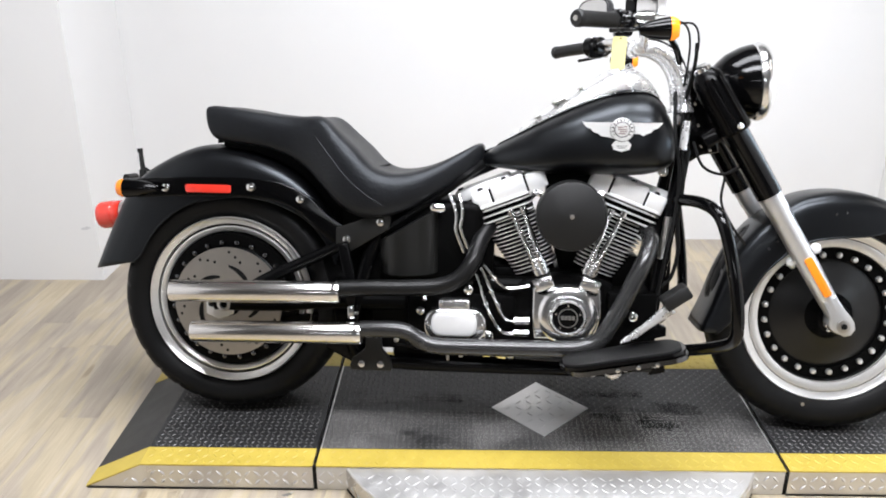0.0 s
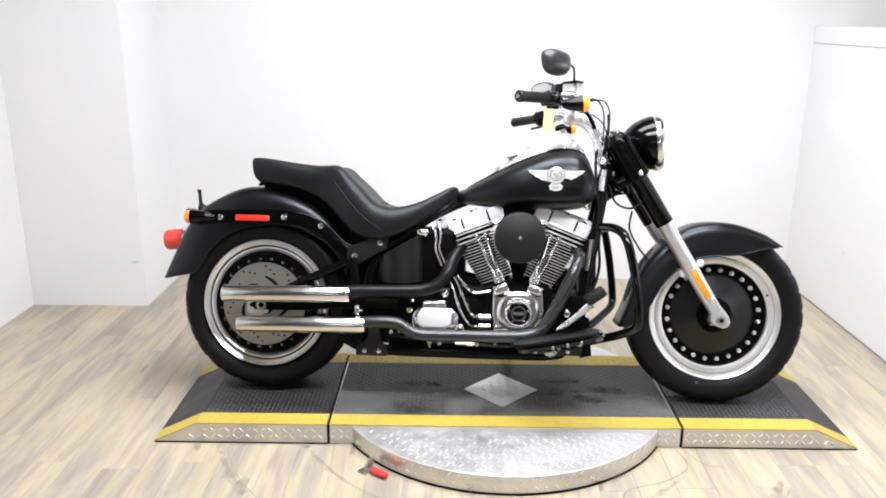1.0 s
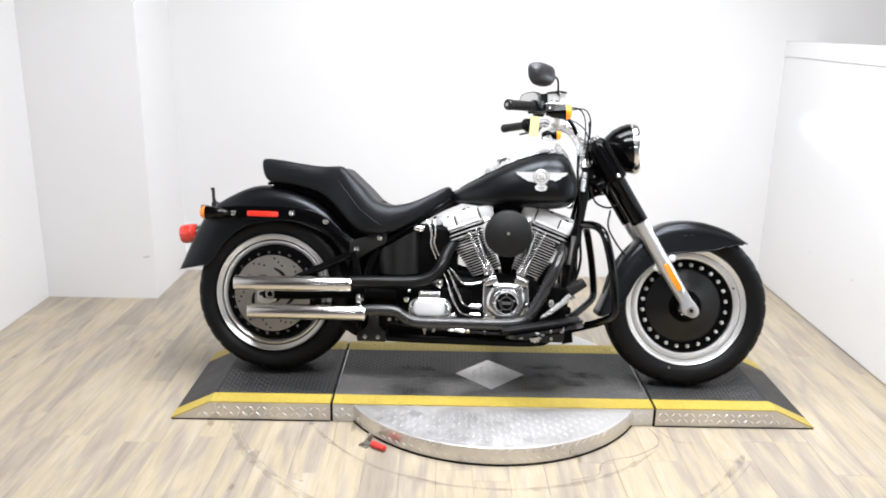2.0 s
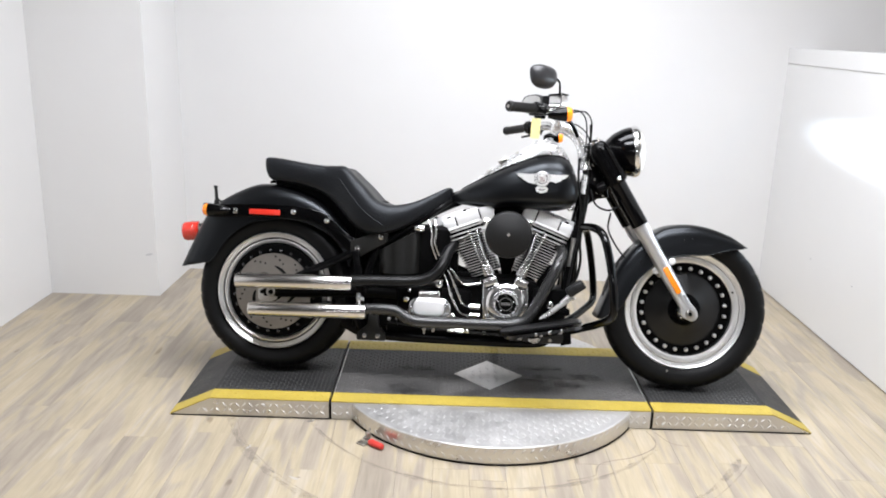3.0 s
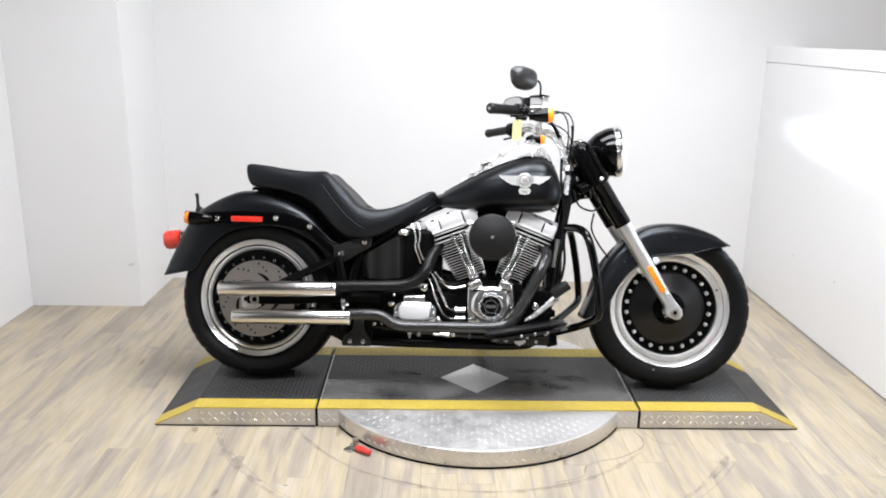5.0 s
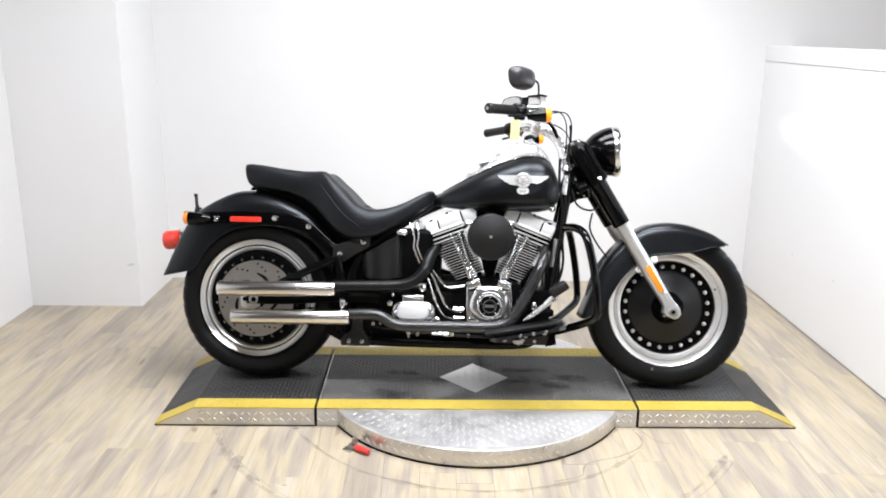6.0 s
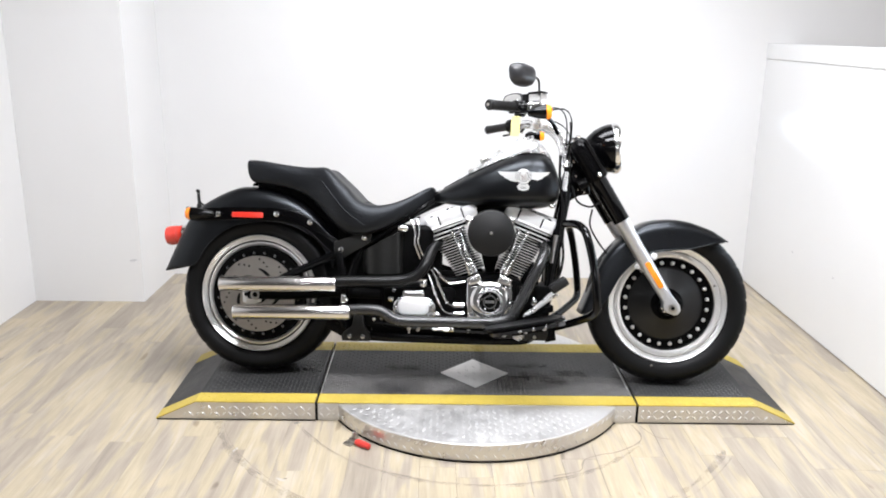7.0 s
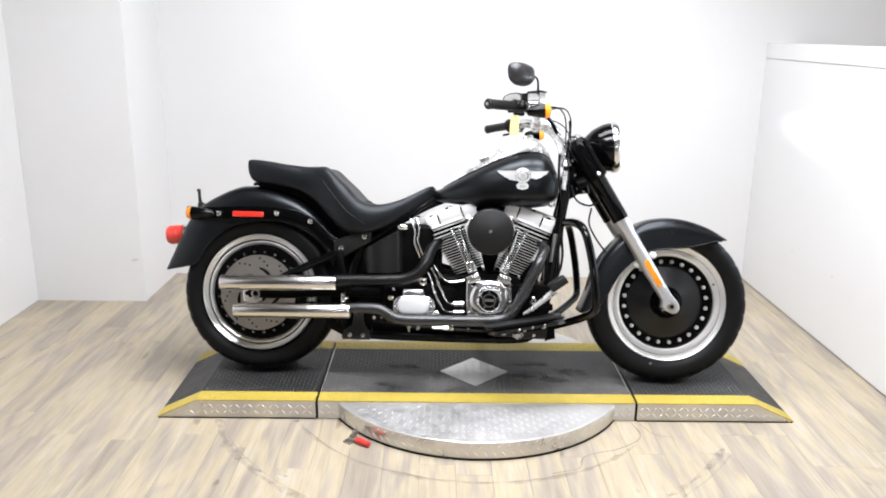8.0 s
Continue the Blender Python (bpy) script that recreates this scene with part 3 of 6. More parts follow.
front = wheel("front_wheel", FX, FZ, 0.320, 0.232, 0.142, 0.105, 24, "black disc front wheel", 0.024, 0.2120, 0.0012, 0.1865, ALU)
part("hub", lathe([(0.03, -0.085), (0.042, -0.082), (0.050, -0.06), (0.075, -0.03), (0.075, 0.03), (0.05, 0.06), (0.03, 0.085)], (FX, 0, FZ), (0, 1, 0), 40), FRAMEB, front, "black hub")
part("hub", lathe([(0.03, -0.115), (0.045, -0.112), (0.055, -0.06), (0.055, 0.06), (0.045, 0.112), (0.03, 0.115)], (RX, 0, RZ), (0, 1, 0), 40), FRAMEB, rear, "black hub")

part("rim_rivet", lathe([(0.0035, 0), (0.003, 0.002), (0, 0.0025)], (FX + 0.224, -0.0565, FZ + 0.066), (0, -1, 0), 8), CHROME, front)
part("valve_stem", rod((FX + 0.177, -0.040, FZ + 0.075), (FX + 0.186, -0.050, FZ + 0.079), 0.004, 8), GASKET, front, "black valve stem")
part("balance_mark", lathe([(0.0048, 0), (0.0048, 0.0008), (0, 0.0008)], (FX - 0.058, -0.0705, FZ - 0.243), (0, -1, 0), 10), STEEL, front, "small pale mark on the tyre")

# rear brake
rotor = part("brake_rotor", lathe([(0.046, -0.105), (0.152, -0.105), (0.152, -0.111), (0.046, -0.111), (0.046, -0.105)], (RX, 0, RZ), (0, 1, 0), 64, cap=False), ROTOR, bike, "drilled steel brake rotor")
# holes and slots are black shapes laid on, dark like shaded openings
bm = bmesh.new()
for i in range(10):
    for k, rr in enumerate((0.116, 0.127, 0.139)):
        a = 2 * math.pi * (i + 0.22 * k) / 10
        lathe([(0.0042, 0), (0.0042, 0.0008), (0.0, 0.0008)], (RX + rr * math.cos(a), -0.1108, RZ + rr * math.sin(a)), (0, -1, 0), 8, bm)
tagged(part("rotor_perforation", bm, GASKET, rotor), kind="stuff")
bm = bmesh.new()
for i in range(5):
    a0 = 2 * math.pi * i / 5 + 0.62
    arc = [(a0 + 0.92 * k / 9, 0.072 + 0.028 * k / 9, 0.0062 * math.sin(math.pi * (0.10 + 0.80 * k / 9)) + 0.001) for k in range(10)]
    rings(bm, [[Vector((RX + (rr + q) * math.cos(a), y, RZ + (rr + q) * math.sin(a))) for q, y in ((-w, -0.1110), (w, -0.1110), (w, -0.1118), (-w, -0.1118))] for a, rr, w in arc])
part("rotor_slot", bm, GASKET, rotor, "dark curved slots")
part("rotor_carrier", lathe([(0.040, -0.108), (0.064, -0.108), (0.064, -0.1135), (0.040, -0.1135)], (RX, 0, RZ), (0, 1, 0), 48, cap=False), STEEL, rotor)
part("axle_nut", lathe([(0.022, 0), (0.022, -0.012), (0.018, -0.014), (0.018, -0.026), (0.011, -0.027), (0.010, -0.016), (0.0, -0.016)], (RX, -0.125, RZ), (0, 1, 0), 20), STEEL, bike, "steel axle nut")
bm = prism([(RX - 0.055, RZ - 0.03), (RX - 0.02, RZ - 0.045), (RX + 0.02, RZ - 0.03), (RX + 0.03, RZ + 0.03), (RX - 0.03, RZ + 0.03), (RX - 0.055, RZ + 0.02)], -0.135, -0.122, 0.004)
part("axle_carrier", bm, ALU, bike, "silver axle carrier")
part("adjuster_bolt", lathe([(0.009, 0), (0.009, -0.012), (0.005, -0.014)], (RX - 0.036, -0.135, RZ), (0, 1, 0), 6), FRAMEB, bike)
for s in (-1, 1):
    part("swingarm", tube([(RX - 0.03, s * 0.125, RZ), (RX + 0.15, s * 0.130, RZ + 0.005), (-0.52, s * 0.118, 0.335), (-0.33, s * 0.09, 0.33)], 0.022, 10), FINB, bike)
    part("swingarm_strut", tube([(RX + 0.07, s * 0.132, RZ + 0.045), (-0.690, s * 0.132, 0.399), (-0.58, s * 0.132, 0.451), (-0.475, s * 0.13, 0.501), (-0.38, s * 0.12, 0.545)], 0.0165, 12), FRAMEB, bike)

# rear fender
STATIONS = [(-1.215, 0.400, -1.090, 0.424), (-1.172, 0.500, -1.066, 0.446), (-1.120, 0.608, -1.034, 0.500), (-1.080, 0.656, -0.998, 0.542),
            (-1.030, 0.694, -0.953, 0.577), (-0.942, 0.737, -0.908, 0.598), (-0.867, 0.751, -0.860, 0.608), (-0.756, 0.735, -0.768, 0.617),
            (-0.652, 0.694, -0.678, 0.600), (-0.577, 0.630, -0.598, 0.560), (-0.530, 0.560, -0.543, 0.500), (-0.505, 0.480, -0.513, 0.435)]


def fender(name, stations, width, shoulder, label, lip=0.006):
    """An arched sheet: at each station the crown (x, z) and the lower edge (x, z) of the sides."""
    loops = []
    for tx, tz, bx, bz in smooth_table(stations, 4):
        row = []
        for y, k in ((-1.03, -0.02), (-1.0, 0.0), (-1.0, 0.3), (-0.985, 0.55), (-0.94, 0.74), (-0.85, 0.87), (-0.7, 0.95), (-0.45, 0.99), (0, 1.0)):
            k2 = k ** shoulder if k > 0 else k
            row.append(Vector((bx + (tx - bx) * k2, y * width, bz + (tz - bz) * k2)))
        row += [Vector((p.x, -p.y, p.z)) for p in reversed(row[:-1])]
        loops.append(row)
    ob = part(name, rings(bmesh.new(), loops, closed=False), DENIM, bike, label, 40)
    sol = ob.modifiers.new("thickness", "SOLIDIFY")
    sol.thickness, sol.offset = 0.004, -1
    return ob


rear_fender = fender("rear_fender", STATIONS, 0.118, 1.0, "satin black rear fender")
for s in (-1, 1):
    y0, y1 = s * 0.119, s * 0.136
    out = smooth_table([(-1.083, 0.656), (-0.988, 0.662), (-0.858, 0.666), (-0.738, 0.664), (-0.648, 0.650), (-0.583, 0.616), (-0.528, 0.566), (-0.483, 0.539)], 3)
    low = smooth_table([(-0.483, 0.472), (-0.543, 0.514), (-0.608, 0.574), (-0.668, 0.601), (-0.748, 0.612), (-0.858, 0.614), (-0.988, 0.611), (-1.083, 0.606)], 3)
    st = part("fender_strut", prism([tuple(p) for p in out + low], min(y0, y1), max(y0, y1), 0.004), GLOSS, bike, "gloss black fender strut")
    part("strut_bracket", prism([(-0.508, 0.539), (-0.373, 0.586), (-0.360, 0.569), (-0.366, 0.539), (-0.468, 0.476), (-0.508, 0.489)], min(s * 0.1365, s * 0.146), max(s * 0.1365, s * 0.146), 0.003), BRACKET, bike)
    for bx, bz, off in ((-0.976, 0.635, 0.136), (-0.741, 0.641, 0.136), (-0.606, 0.612, 0.136), (-0.479, 0.508, 0.146), (-0.388, 0.557, 0.146)):
        part("bolt", lathe([(0.0125, 0), (0.0125, 0.003), (0.010, 0.008), (0.004, 0.010), (0.0, 0.010)], (bx, s * off, bz), (0, s, 0), 14), CHROME, st, "chrome bolt")
    part("reflector", prism(rounded(-0.921, -0.795, 0.624, 0.646, 0.006), min(s * 0.1362, s * 0.142), max(s * 0.1362, s * 0.142), 0.002), RED, st, "red side reflector")
    # turn signal at the rear
    sg = part("rear_signal", lathe([(0.0, 0.0), (0.008, 0.002), (0.016, 0.02), (0.022, 0.045), (0.0255, 0.075), (0.026, 0.088), (0.0, 0.088)], (-0.985, s * 0.170, 0.635), (-1, 0, 0), 24), GLOSS, bike, "gloss black bullet turn signal")
    part("lens", lathe([(0.0245, 0.0), (0.0245, 0.010), (0.019, 0.019), (0.0, 0.023)], (-1.073, s * 0.170, 0.635), (-1, 0, 0), 24), AMBER, sg, "amber lens")
    part("stalk", rod((-1.01, s * 0.125, 0.636), (-1.02, s * 0.16, 0.635), 0.009), GLOSS, sg)

tail = part("tail_light", lathe([(0.0, 0), (0.037, 0.0), (0.0385, 0.008), (0.0385, 0.020), (0.0378, 0.022), (0.0395, 0.024), (0.0395, 0.052), (0.039, 0.060), (0.035, 0.067), (0.018, 0.069), (0.015, 0.066), (0.0, 0.066)], (-1.166, 0, 0.547), (-0.97, 0, -0.12), 28), RED, bike, "ribbed red tail light")
part("tail_light_base", lathe([(0.0, -0.03), (0.038, -0.03), (0.039, 0.001), (0.0, 0.001)], (-1.160, 0, 0.546), (-0.97, 0, -0.12), 28), CHROME, tail, "chrome base")
bm = tube([(-1.106, 0.0, 0.726), (-1.103, 0, 0.69), (-1.095, 0, 0.650)], lambda q: 0.0062 + 0.002 * q, 8, 3)
tube([(-1.088, 0, 0.664), (-1.072, 0, 0.674), (-1.056, 0, 0.668), (-1.044, 0, 0.652)], 0.0028, 6, 4, bm)
tube([(-1.102, 0, 0.682), (-1.085, 0.0, 0.672), (-1.068, 0.0, 0.655)], 0.004, 8, 3, bm)
lathe([(0, 0), (0.008, 0.001), (0.008, 0.012), (0, 0.013)], (-1.108, 0, 0.722), (0, 0, 1), 12, bm)
box(bm, -1.148, -1.07, -0.03, 0.03, 0.640, 0.650, bevel=0.002)
box(bm, -1.110, -1.092, -0.010, 0.010, 0.645, 0.676, bevel=0.004)
lathe([(0.010, -0.03), (0.010, 0.03)], (-1.138, 0, 0.652), (0, 1, 0), 12, bm)
part("plate_bracket", bm, BRACKET, bike, "black plate bracket")
part("fender_knob", lathe([(0.012, 0), (0.012, 0.008), (0.007, 0.012), (0.0, 0.013)], (-0.865, 0, 0.754), (-0.1, 0, 1), 14), FRAMEB, bike)


# seat
CUT = ((0.55, 0.0), (0.78, 0.0), (0.90, 0.03), (0.965, 0.10), (0.99, 0.25), (1.0, 0.45), (0.995, 0.62), (0.975, 0.76), (0.94, 0.87), (0.885, 0.945), (0.80, 0.985), (0.68, 1.0), (0.45, 0.985), (0.2, 0.972))


def seat_cut(hw, z0, z1):
    """A cut across the seat: flat sides, a firm crest and a shallow dish on top."""
    half = [(-hw * a, z0 + (z1 - z0) * k) for a, k in CUT]
    return half + [(-y, z) for y, z in reversed(half)]


SEAT = [(-0.873, 0.836, 0.848, 0.094), (-0.870, 0.812, 0.853, 0.105), (-0.864, 0.790, 0.855, 0.110), (-0.854, 0.773, 0.856, 0.113), (-0.836, 0.763, 0.855, 0.116), (-0.79, 0.757, 0.850, 0.122), (-0.71, 0.746, 0.838, 0.128), (-0.64, 0.722, 0.831, 0.132),
        (-0.59, 0.688, 0.831, 0.140), (-0.557, 0.655, 0.832, 0.150), (-0.532, 0.629, 0.820, 0.160), (-0.50, 0.597, 0.790, 0.172), (-0.455, 0.572, 0.749, 0.180), (-0.41, 0.568, 0.703, 0.182), (-0.36, 0.575, 0.686, 0.178),
        (-0.30, 0.598, 0.692, 0.164), (-0.24, 0.634, 0.713, 0.140), (-0.190, 0.664, 0.739, 0.112), (-0.150, 0.698, 0.760, 0.088), (-0.130, 0.712, 0.764, 0.070), (-0.121, 0.724, 0.756, 0.05)]
loops = []
for x, z0, z1, hw in smooth_table(SEAT, 3):
    loops.append([Vector((x, y, z)) for y, z in seat_cut(hw, z0, z1)])
seat = part("seat", rings(bmesh.new(), loops), LEATHER, bike, "black leather two-up seat", 60)
for s in (-1, 1):
    pts = [(-0.560, s * 0.1492, 0.776), (-0.518, s * 0.1660, 0.725), (-0.471, s * 0.1785, 0.671), (-0.425, s * 0.1815, 0.633), (-0.383, s * 0.1795, 0.606)]
    part("seam", tube(pts, 0.0016, 6, 4), LEATHER, seat)

# a thin black tube paints the shade in the fold below the bolster
fold = [(-0.416, -0.105, 0.694), (-0.412, -0.05, 0.6965), (-0.408, 0.0, 0.697), (-0.402, 0.05, 0.6975), (-0.398, 0.09, 0.699)]
part("seat_crease", tube(fold, 0.0028, 6, 4), GASKET, seat, "dark strip for the shade in the seat fold")
# added black filler: hides the fender's highlight where the gap lies in shadow
part("seat_pan", prism([(-0.840, 0.770), (-0.70, 0.770), (-0.60, 0.720), (-0.53, 0.650), (-0.48, 0.600), (-0.49, 0.520), (-0.535, 0.550), (-0.585, 0.620), (-0.655, 0.680), (-0.755, 0.722), (-0.84, 0.735)], -0.060, 0.060, 0.006), FINB, seat, "black filler for the shadowed gap under the seat")

# fuel tank: two lobes and the dash between them
TANK = [(-0.130, 0.716, 0.728, 0.030), (-0.116, 0.706, 0.742, 0.055), (-0.056, 0.697, 0.781, 0.100), (0.042, 0.688, 0.838, 0.143), (0.13, 0.686, 0.882, 0.168), (0.207, 0.686, 0.910, 0.182),
        (0.27, 0.687, 0.918, 0.185), (0.315, 0.692, 0.908, 0.180), (0.348, 0.703, 0.872, 0.165), (0.366, 0.722, 0.824, 0.140), (0.372, 0.750, 0.785, 0.10)]


def tank_top(x, y):
    """The height of the tank's upper skin."""
    for a, b in zip(TANK, TANK[1:]):
        if a[0] <= x <= b[0]:
            f = (x - a[0]) / (b[0] - a[0])
            z0, z1, hw = (a[k] + (b[k] - a[k]) * f for k in (1, 2, 3))
            mid = z0 + (z1 - z0) * 0.38
            return mid + (z1 - mid) * max(0.0, 1 - (abs(y) / hw) ** 2.5) ** (1 / 2.3)


loops = []
for x, z0, z1, hw in smooth_table(TANK, 4):
    row = []
    for i in range(40):
        a = 2 * math.pi * i / 40
        c, s = math.cos(a), math.sin(a)
        y = hw * math.copysign(abs(c) ** (2 / 2.5), c)
        k = math.copysign(abs(s) ** (2 / (2.3 if s > 0 else 4.0)), s)
        mid = z0 + (z1 - z0) * 0.38
        z = mid + k * ((z1 - mid) if s > 0 else (mid - z0))
        row.append(Vector((x, y, z)))
    loops.append(row)
tank = part("fuel_tank", rings(bmesh.new(), loops), DENIM, bike, "satin black teardrop fuel tank", 60)
dash = [(-0.06, 0.772, 0.02, 0.010), (0.0, 0.812, 0.045, 0.016), (0.08, 0.862, 0.060, 0.024), (0.16, 0.902, 0.072, 0.036), (0.22, 0.928, 0.078, 0.044), (0.28, 0.930, 0.074, 0.038), (0.33, 0.895, 0.055, 0.024), (0.362, 0.845, 0.03, 0.010)]
loops = []
for x, z, hw, h in smooth_table(dash, 4):
    loops.append([Vector((x, hw * math.cos(a), z - 0.02 + (h + 0.02) * max(0, math.sin(a)) ** 0.7)) for a in (math.pi * i / 14 for i in range(15))] + [Vector((x, -hw * 0.5, z - 0.03)), Vector((x, hw * 0.5, z - 0.03))])
console = part("dash_console", rings(bmesh.new(), loops), BRUSHED, tank, "chrome dash console", 60)
part("speedometer", lathe([(0.052, 0), (0.055, 0.008), (0.052, 0.016), (0.047, 0.018)], (0.225, 0, 0.948), (-0.42, 0, 0.90), 36), CHROME, tank, "chrome speedometer ring")
part("speedometer_dial", lathe([(0.047, 0), (0.047, 0.004), (0.0, 0.004)], (0.220, 0, 0.960), (-0.42, 0, 0.90), 36), DARKGLASS, tank, "grey dial")
for s in (-1, 1):
    line = [(x, s * y, tank_top(x, y) + 0.0015) for x, y in ((-0.085, 0.028), (-0.03, 0.055), (0.042, 0.078), (0.13, 0.094), (0.207, 0.101), (0.27, 0.103), (0.315, 0.100), (0.345, 0.092))]
    part("tank_seam", tube(line, 0.0026, 8, 4), GLOSS, tank, "gloss black trim line")
part("tank_clip", B(-0.030, 0.030, -0.008, 0.008, -0.004, 0.0035, bevel=0.0015, m=Matrix.Translation((0.236, -0.101, tank_top(0.236, 0.101) + 0.003)) @ Euler((radians(-18), radians(-6), 0)).to_matrix().to_4x4()), GLOSS, tank, "black clip")
part("console_latch", B(-0.020, 0.020, -0.010, 0.010, -0.004, 0.004, bevel=0.002, m=Matrix.Translation((0.075, -0.046, 0.881)) @ Euler((radians(-20), radians(-27), 0)).to_matrix().to_4x4()), STEEL, console, "dull latch")
# winged emblem on the tank's side
EX, EZ, EK = 0.226, 0.809, 0.89
em = part("emblem", lathe([(0.0335 * EK, 0), (0.0335 * EK, 0.003), (0.031 * EK, 0.004), (0.0, 0.004)], (EX, -0.181, EZ), (0, -1, 0.1), 36), WHITEP, tank, "white winged round badge")
for d in (-1, 1):
    wing = [(EX + d * x * EK, EZ + z * EK) for x, z in ((0.02, 0.020), (0.06, 0.019), (0.112, 0.020), (0.100, 0.006), (0.086, 0.000), (0.080, -0.008), (0.066, -0.012), (0.058, -0.019), (0.036, -0.022), (0.02, -0.026))]
    part("wing", prism(wing, -0.1835, -0.180, 0), WHITEP, em)
part("banner", prism([(EX + x * EK, EZ + z * EK) for x, z in ((-0.027, -0.042), (-0.017, -0.031), (0.017, -0.031), (0.027, -0.042), (0.022, -0.056), (0.0, -0.062), (-0.022, -0.056))], -0.186, -0.180, 0), WHITEP, em)
bm = lathe([(0.0222 * EK, 0), (0.0222 * EK, 0.0012), (0.0200 * EK, 0.0012), (0.0200 * EK, 0)], (EX, -0.1848, EZ), (0, -1, 0.1), 36, cap=False)
lathe([(0.0345 * EK, 0), (0.0345 * EK, 0.0012), (0.0332 * EK, 0.0012), (0.0332 * EK, 0)], (EX, -0.1838, EZ), (0, -1, 0.1), 36, bm, cap=False)
for k in range(16):
    t = 2 * math.pi * (k + 0.5) / 16
    c = Vector((EX + 0.0272 * EK * math.cos(t), -0.1858, EZ + 0.0272 * EK * math.sin(t)))
    box(bm, -0.0014, 0.0014, -0.0006, 0.0006, -0.0026, 0.0026, m=Matrix.Translation(c) @ Euler((0, math.pi / 2 - t, 0)).to_matrix().to_4x4())
for x0, x1, z in ((-0.015, 0.015, -0.046), (-0.011, 0.011, -0.051)):
    box(bm, EX + x0 * EK, EX + x1 * EK, -0.1872, -0.1862, EZ + z * EK - 0.0007, EZ + z * EK + 0.0007)
part("badge_ring", bm, GASKET, em, "dark ring with marks")
bm = bmesh.new()
for x0, x1, z in ((-0.013, 0.001, 0.006), (-0.011, 0.012, 0.000), (-0.006, 0.013, -0.006), (0.004, 0.013, 0.008), (-0.012, 0.010, -0.0115)):
    box(bm, EX + x0 * EK, EX + x1 * EK, -0.1866, -0.1852, EZ + z * EK - 0.0011, EZ + z * EK + 0.0011)
part("badge_bar", bm, BADGERED, em, "dull reddish bars")

# front end
AX = Vector((-0.527, 0, 0.850)).normalized()  # up along the fork
P0 = Vector((FX, 0, FZ))


def fork_at(d, s, fwd=0.0):
    return P0 + AX * d + Vector((fwd, s * 0.118, 0))


for s in (-1, 1):
    leg = part("fork_leg", lathe([(0.018, -0.01), (0.0235, 0.04), (0.0245, 0.09), (0.0272, 0.20), (0.0278, 0.33), (0.030, 0.34), (0.030, 0.39), (0.026, 0.395)], fork_at(0, s), AX, 24), FORKM, bike, "silver lower fork leg")
    foot = [(-0.016, 0.075), (0.019, 0.075), (0.022, 0.03), (0.026, 0.010), (0.027, -0.012), (0.020, -0.030), (0.004, -0.038), (-0.012, -0.034), (-0.022, -0.020), (-0.030, -0.010), (-0.034, 0.008), (-0.028, 0.022), (-0.021, 0.030)]
    part("axle_clamp", prism(foot, -0.023, 0.023, 0.005, m=Matrix.Translation(fork_at(0, s)) @ Euler((0, radians(-32), 0)).to_matrix().to_4x4()), FORKM, leg)
    for dz in (-0.004, 0.012):
        part("pinch_bolt", lathe([(0.0055, 0), (0.0055, 0.006), (0.003, 0.008), (0, 0.008)], fork_at(dz, s) + Vector((-0.030, s * 0.008, -0.016)), (-0.85, 0, -0.53), 8), CHROME, leg)
    part("axle_nut", lathe([(0.016, 0), (0.016, 0.008), (0.008, 0.009), (0.008, 0.004), (0.0, 0.004)], fork_at(0, s) + Vector((0.0, s * 0.022, -0.006)), (0, s, 0), 18), STEEL, leg)
    # flat black hexagon for the shade inside the socket
    part("axle_recess", lathe([(0.0085, 0.0), (0.0085, 0.0014), (0.0, 0.0014)], fork_at(0, s) + Vector((0.0, s * 0.0306, -0.006)), (0, s, 0), 6), GASKET, leg)
    part("fork_cover", lathe([(0.033, 0.385), (0.0335, 0.40), (0.0345, 0.58), (0.037, 0.585), (0.037, 0.60)], fork_at(0, s), AX, 28), GLOSS, bike, "black fork cover")
    sh = part("fork_shroud", lathe([(0.036, 0.572), (0.0415, 0.578), (0.0415, 0.705), (0.038, 0.732), (0.025, 0.748), (0.0, 0.752)], fork_at(0, s, 0.006), AX, 28), FRAMEB, bike, "black upper fork shroud")
    for k in (-1, 0, 1):
        off = Vector((0.016 * k, s * 0.0385, 0.010 * k))
        part("rib", rod(fork_at(0.582, s, 0.006) + off, fork_at(0.725, s, 0.006) + off, 0.004, 6), GLOSS, sh)
    part("fork_cap", lathe([(0.023, 0), (0.023, 0.010), (0.015, 0.016), (0, 0.017)], fork_at(0.748, s, 0.006), AX, 18), CHROME, sh, "chrome fork cap")
    part("clamp_bolt", lathe([(0.008, 0), (0.008, 0.004), (0.004, 0.007), (0, 0.007)], fork_at(0.590, s, 0.012) + Vector((0.0, s * 0.042, 0)), (0, s, 0), 10), CHROME, sh, "chrome bolt")
    part("fork_reflector", prism(rounded(-0.011, 0.011, 0.085, 0.20, 0.008), -0.003, 0.003, 0.0015, m=Matrix.Translation(P0 + Vector((0.0, s * 0.1475, 0))) @ Euler((0, radians(-31.8), 0)).to_matrix().to_4x4()), AMBER, leg, "amber fork reflector")
part("front_axle", rod((FX, -0.12, FZ), (FX, 0.12, FZ), 0.012), STEEL, bike)
part("triple_clamp", prism([(0.012, -0.010), (0.046, -0.010), (0.046, 0.008), (0.012, 0.008)], -0.125, 0.125, 0.006, m=Matrix.Translation(P0 + AX * 0.738 + Vector((-0.03, 0, 0))) @ Euler((0, radians(-31.8), 0)).to_matrix().to_4x4()), GLOSS, bike)
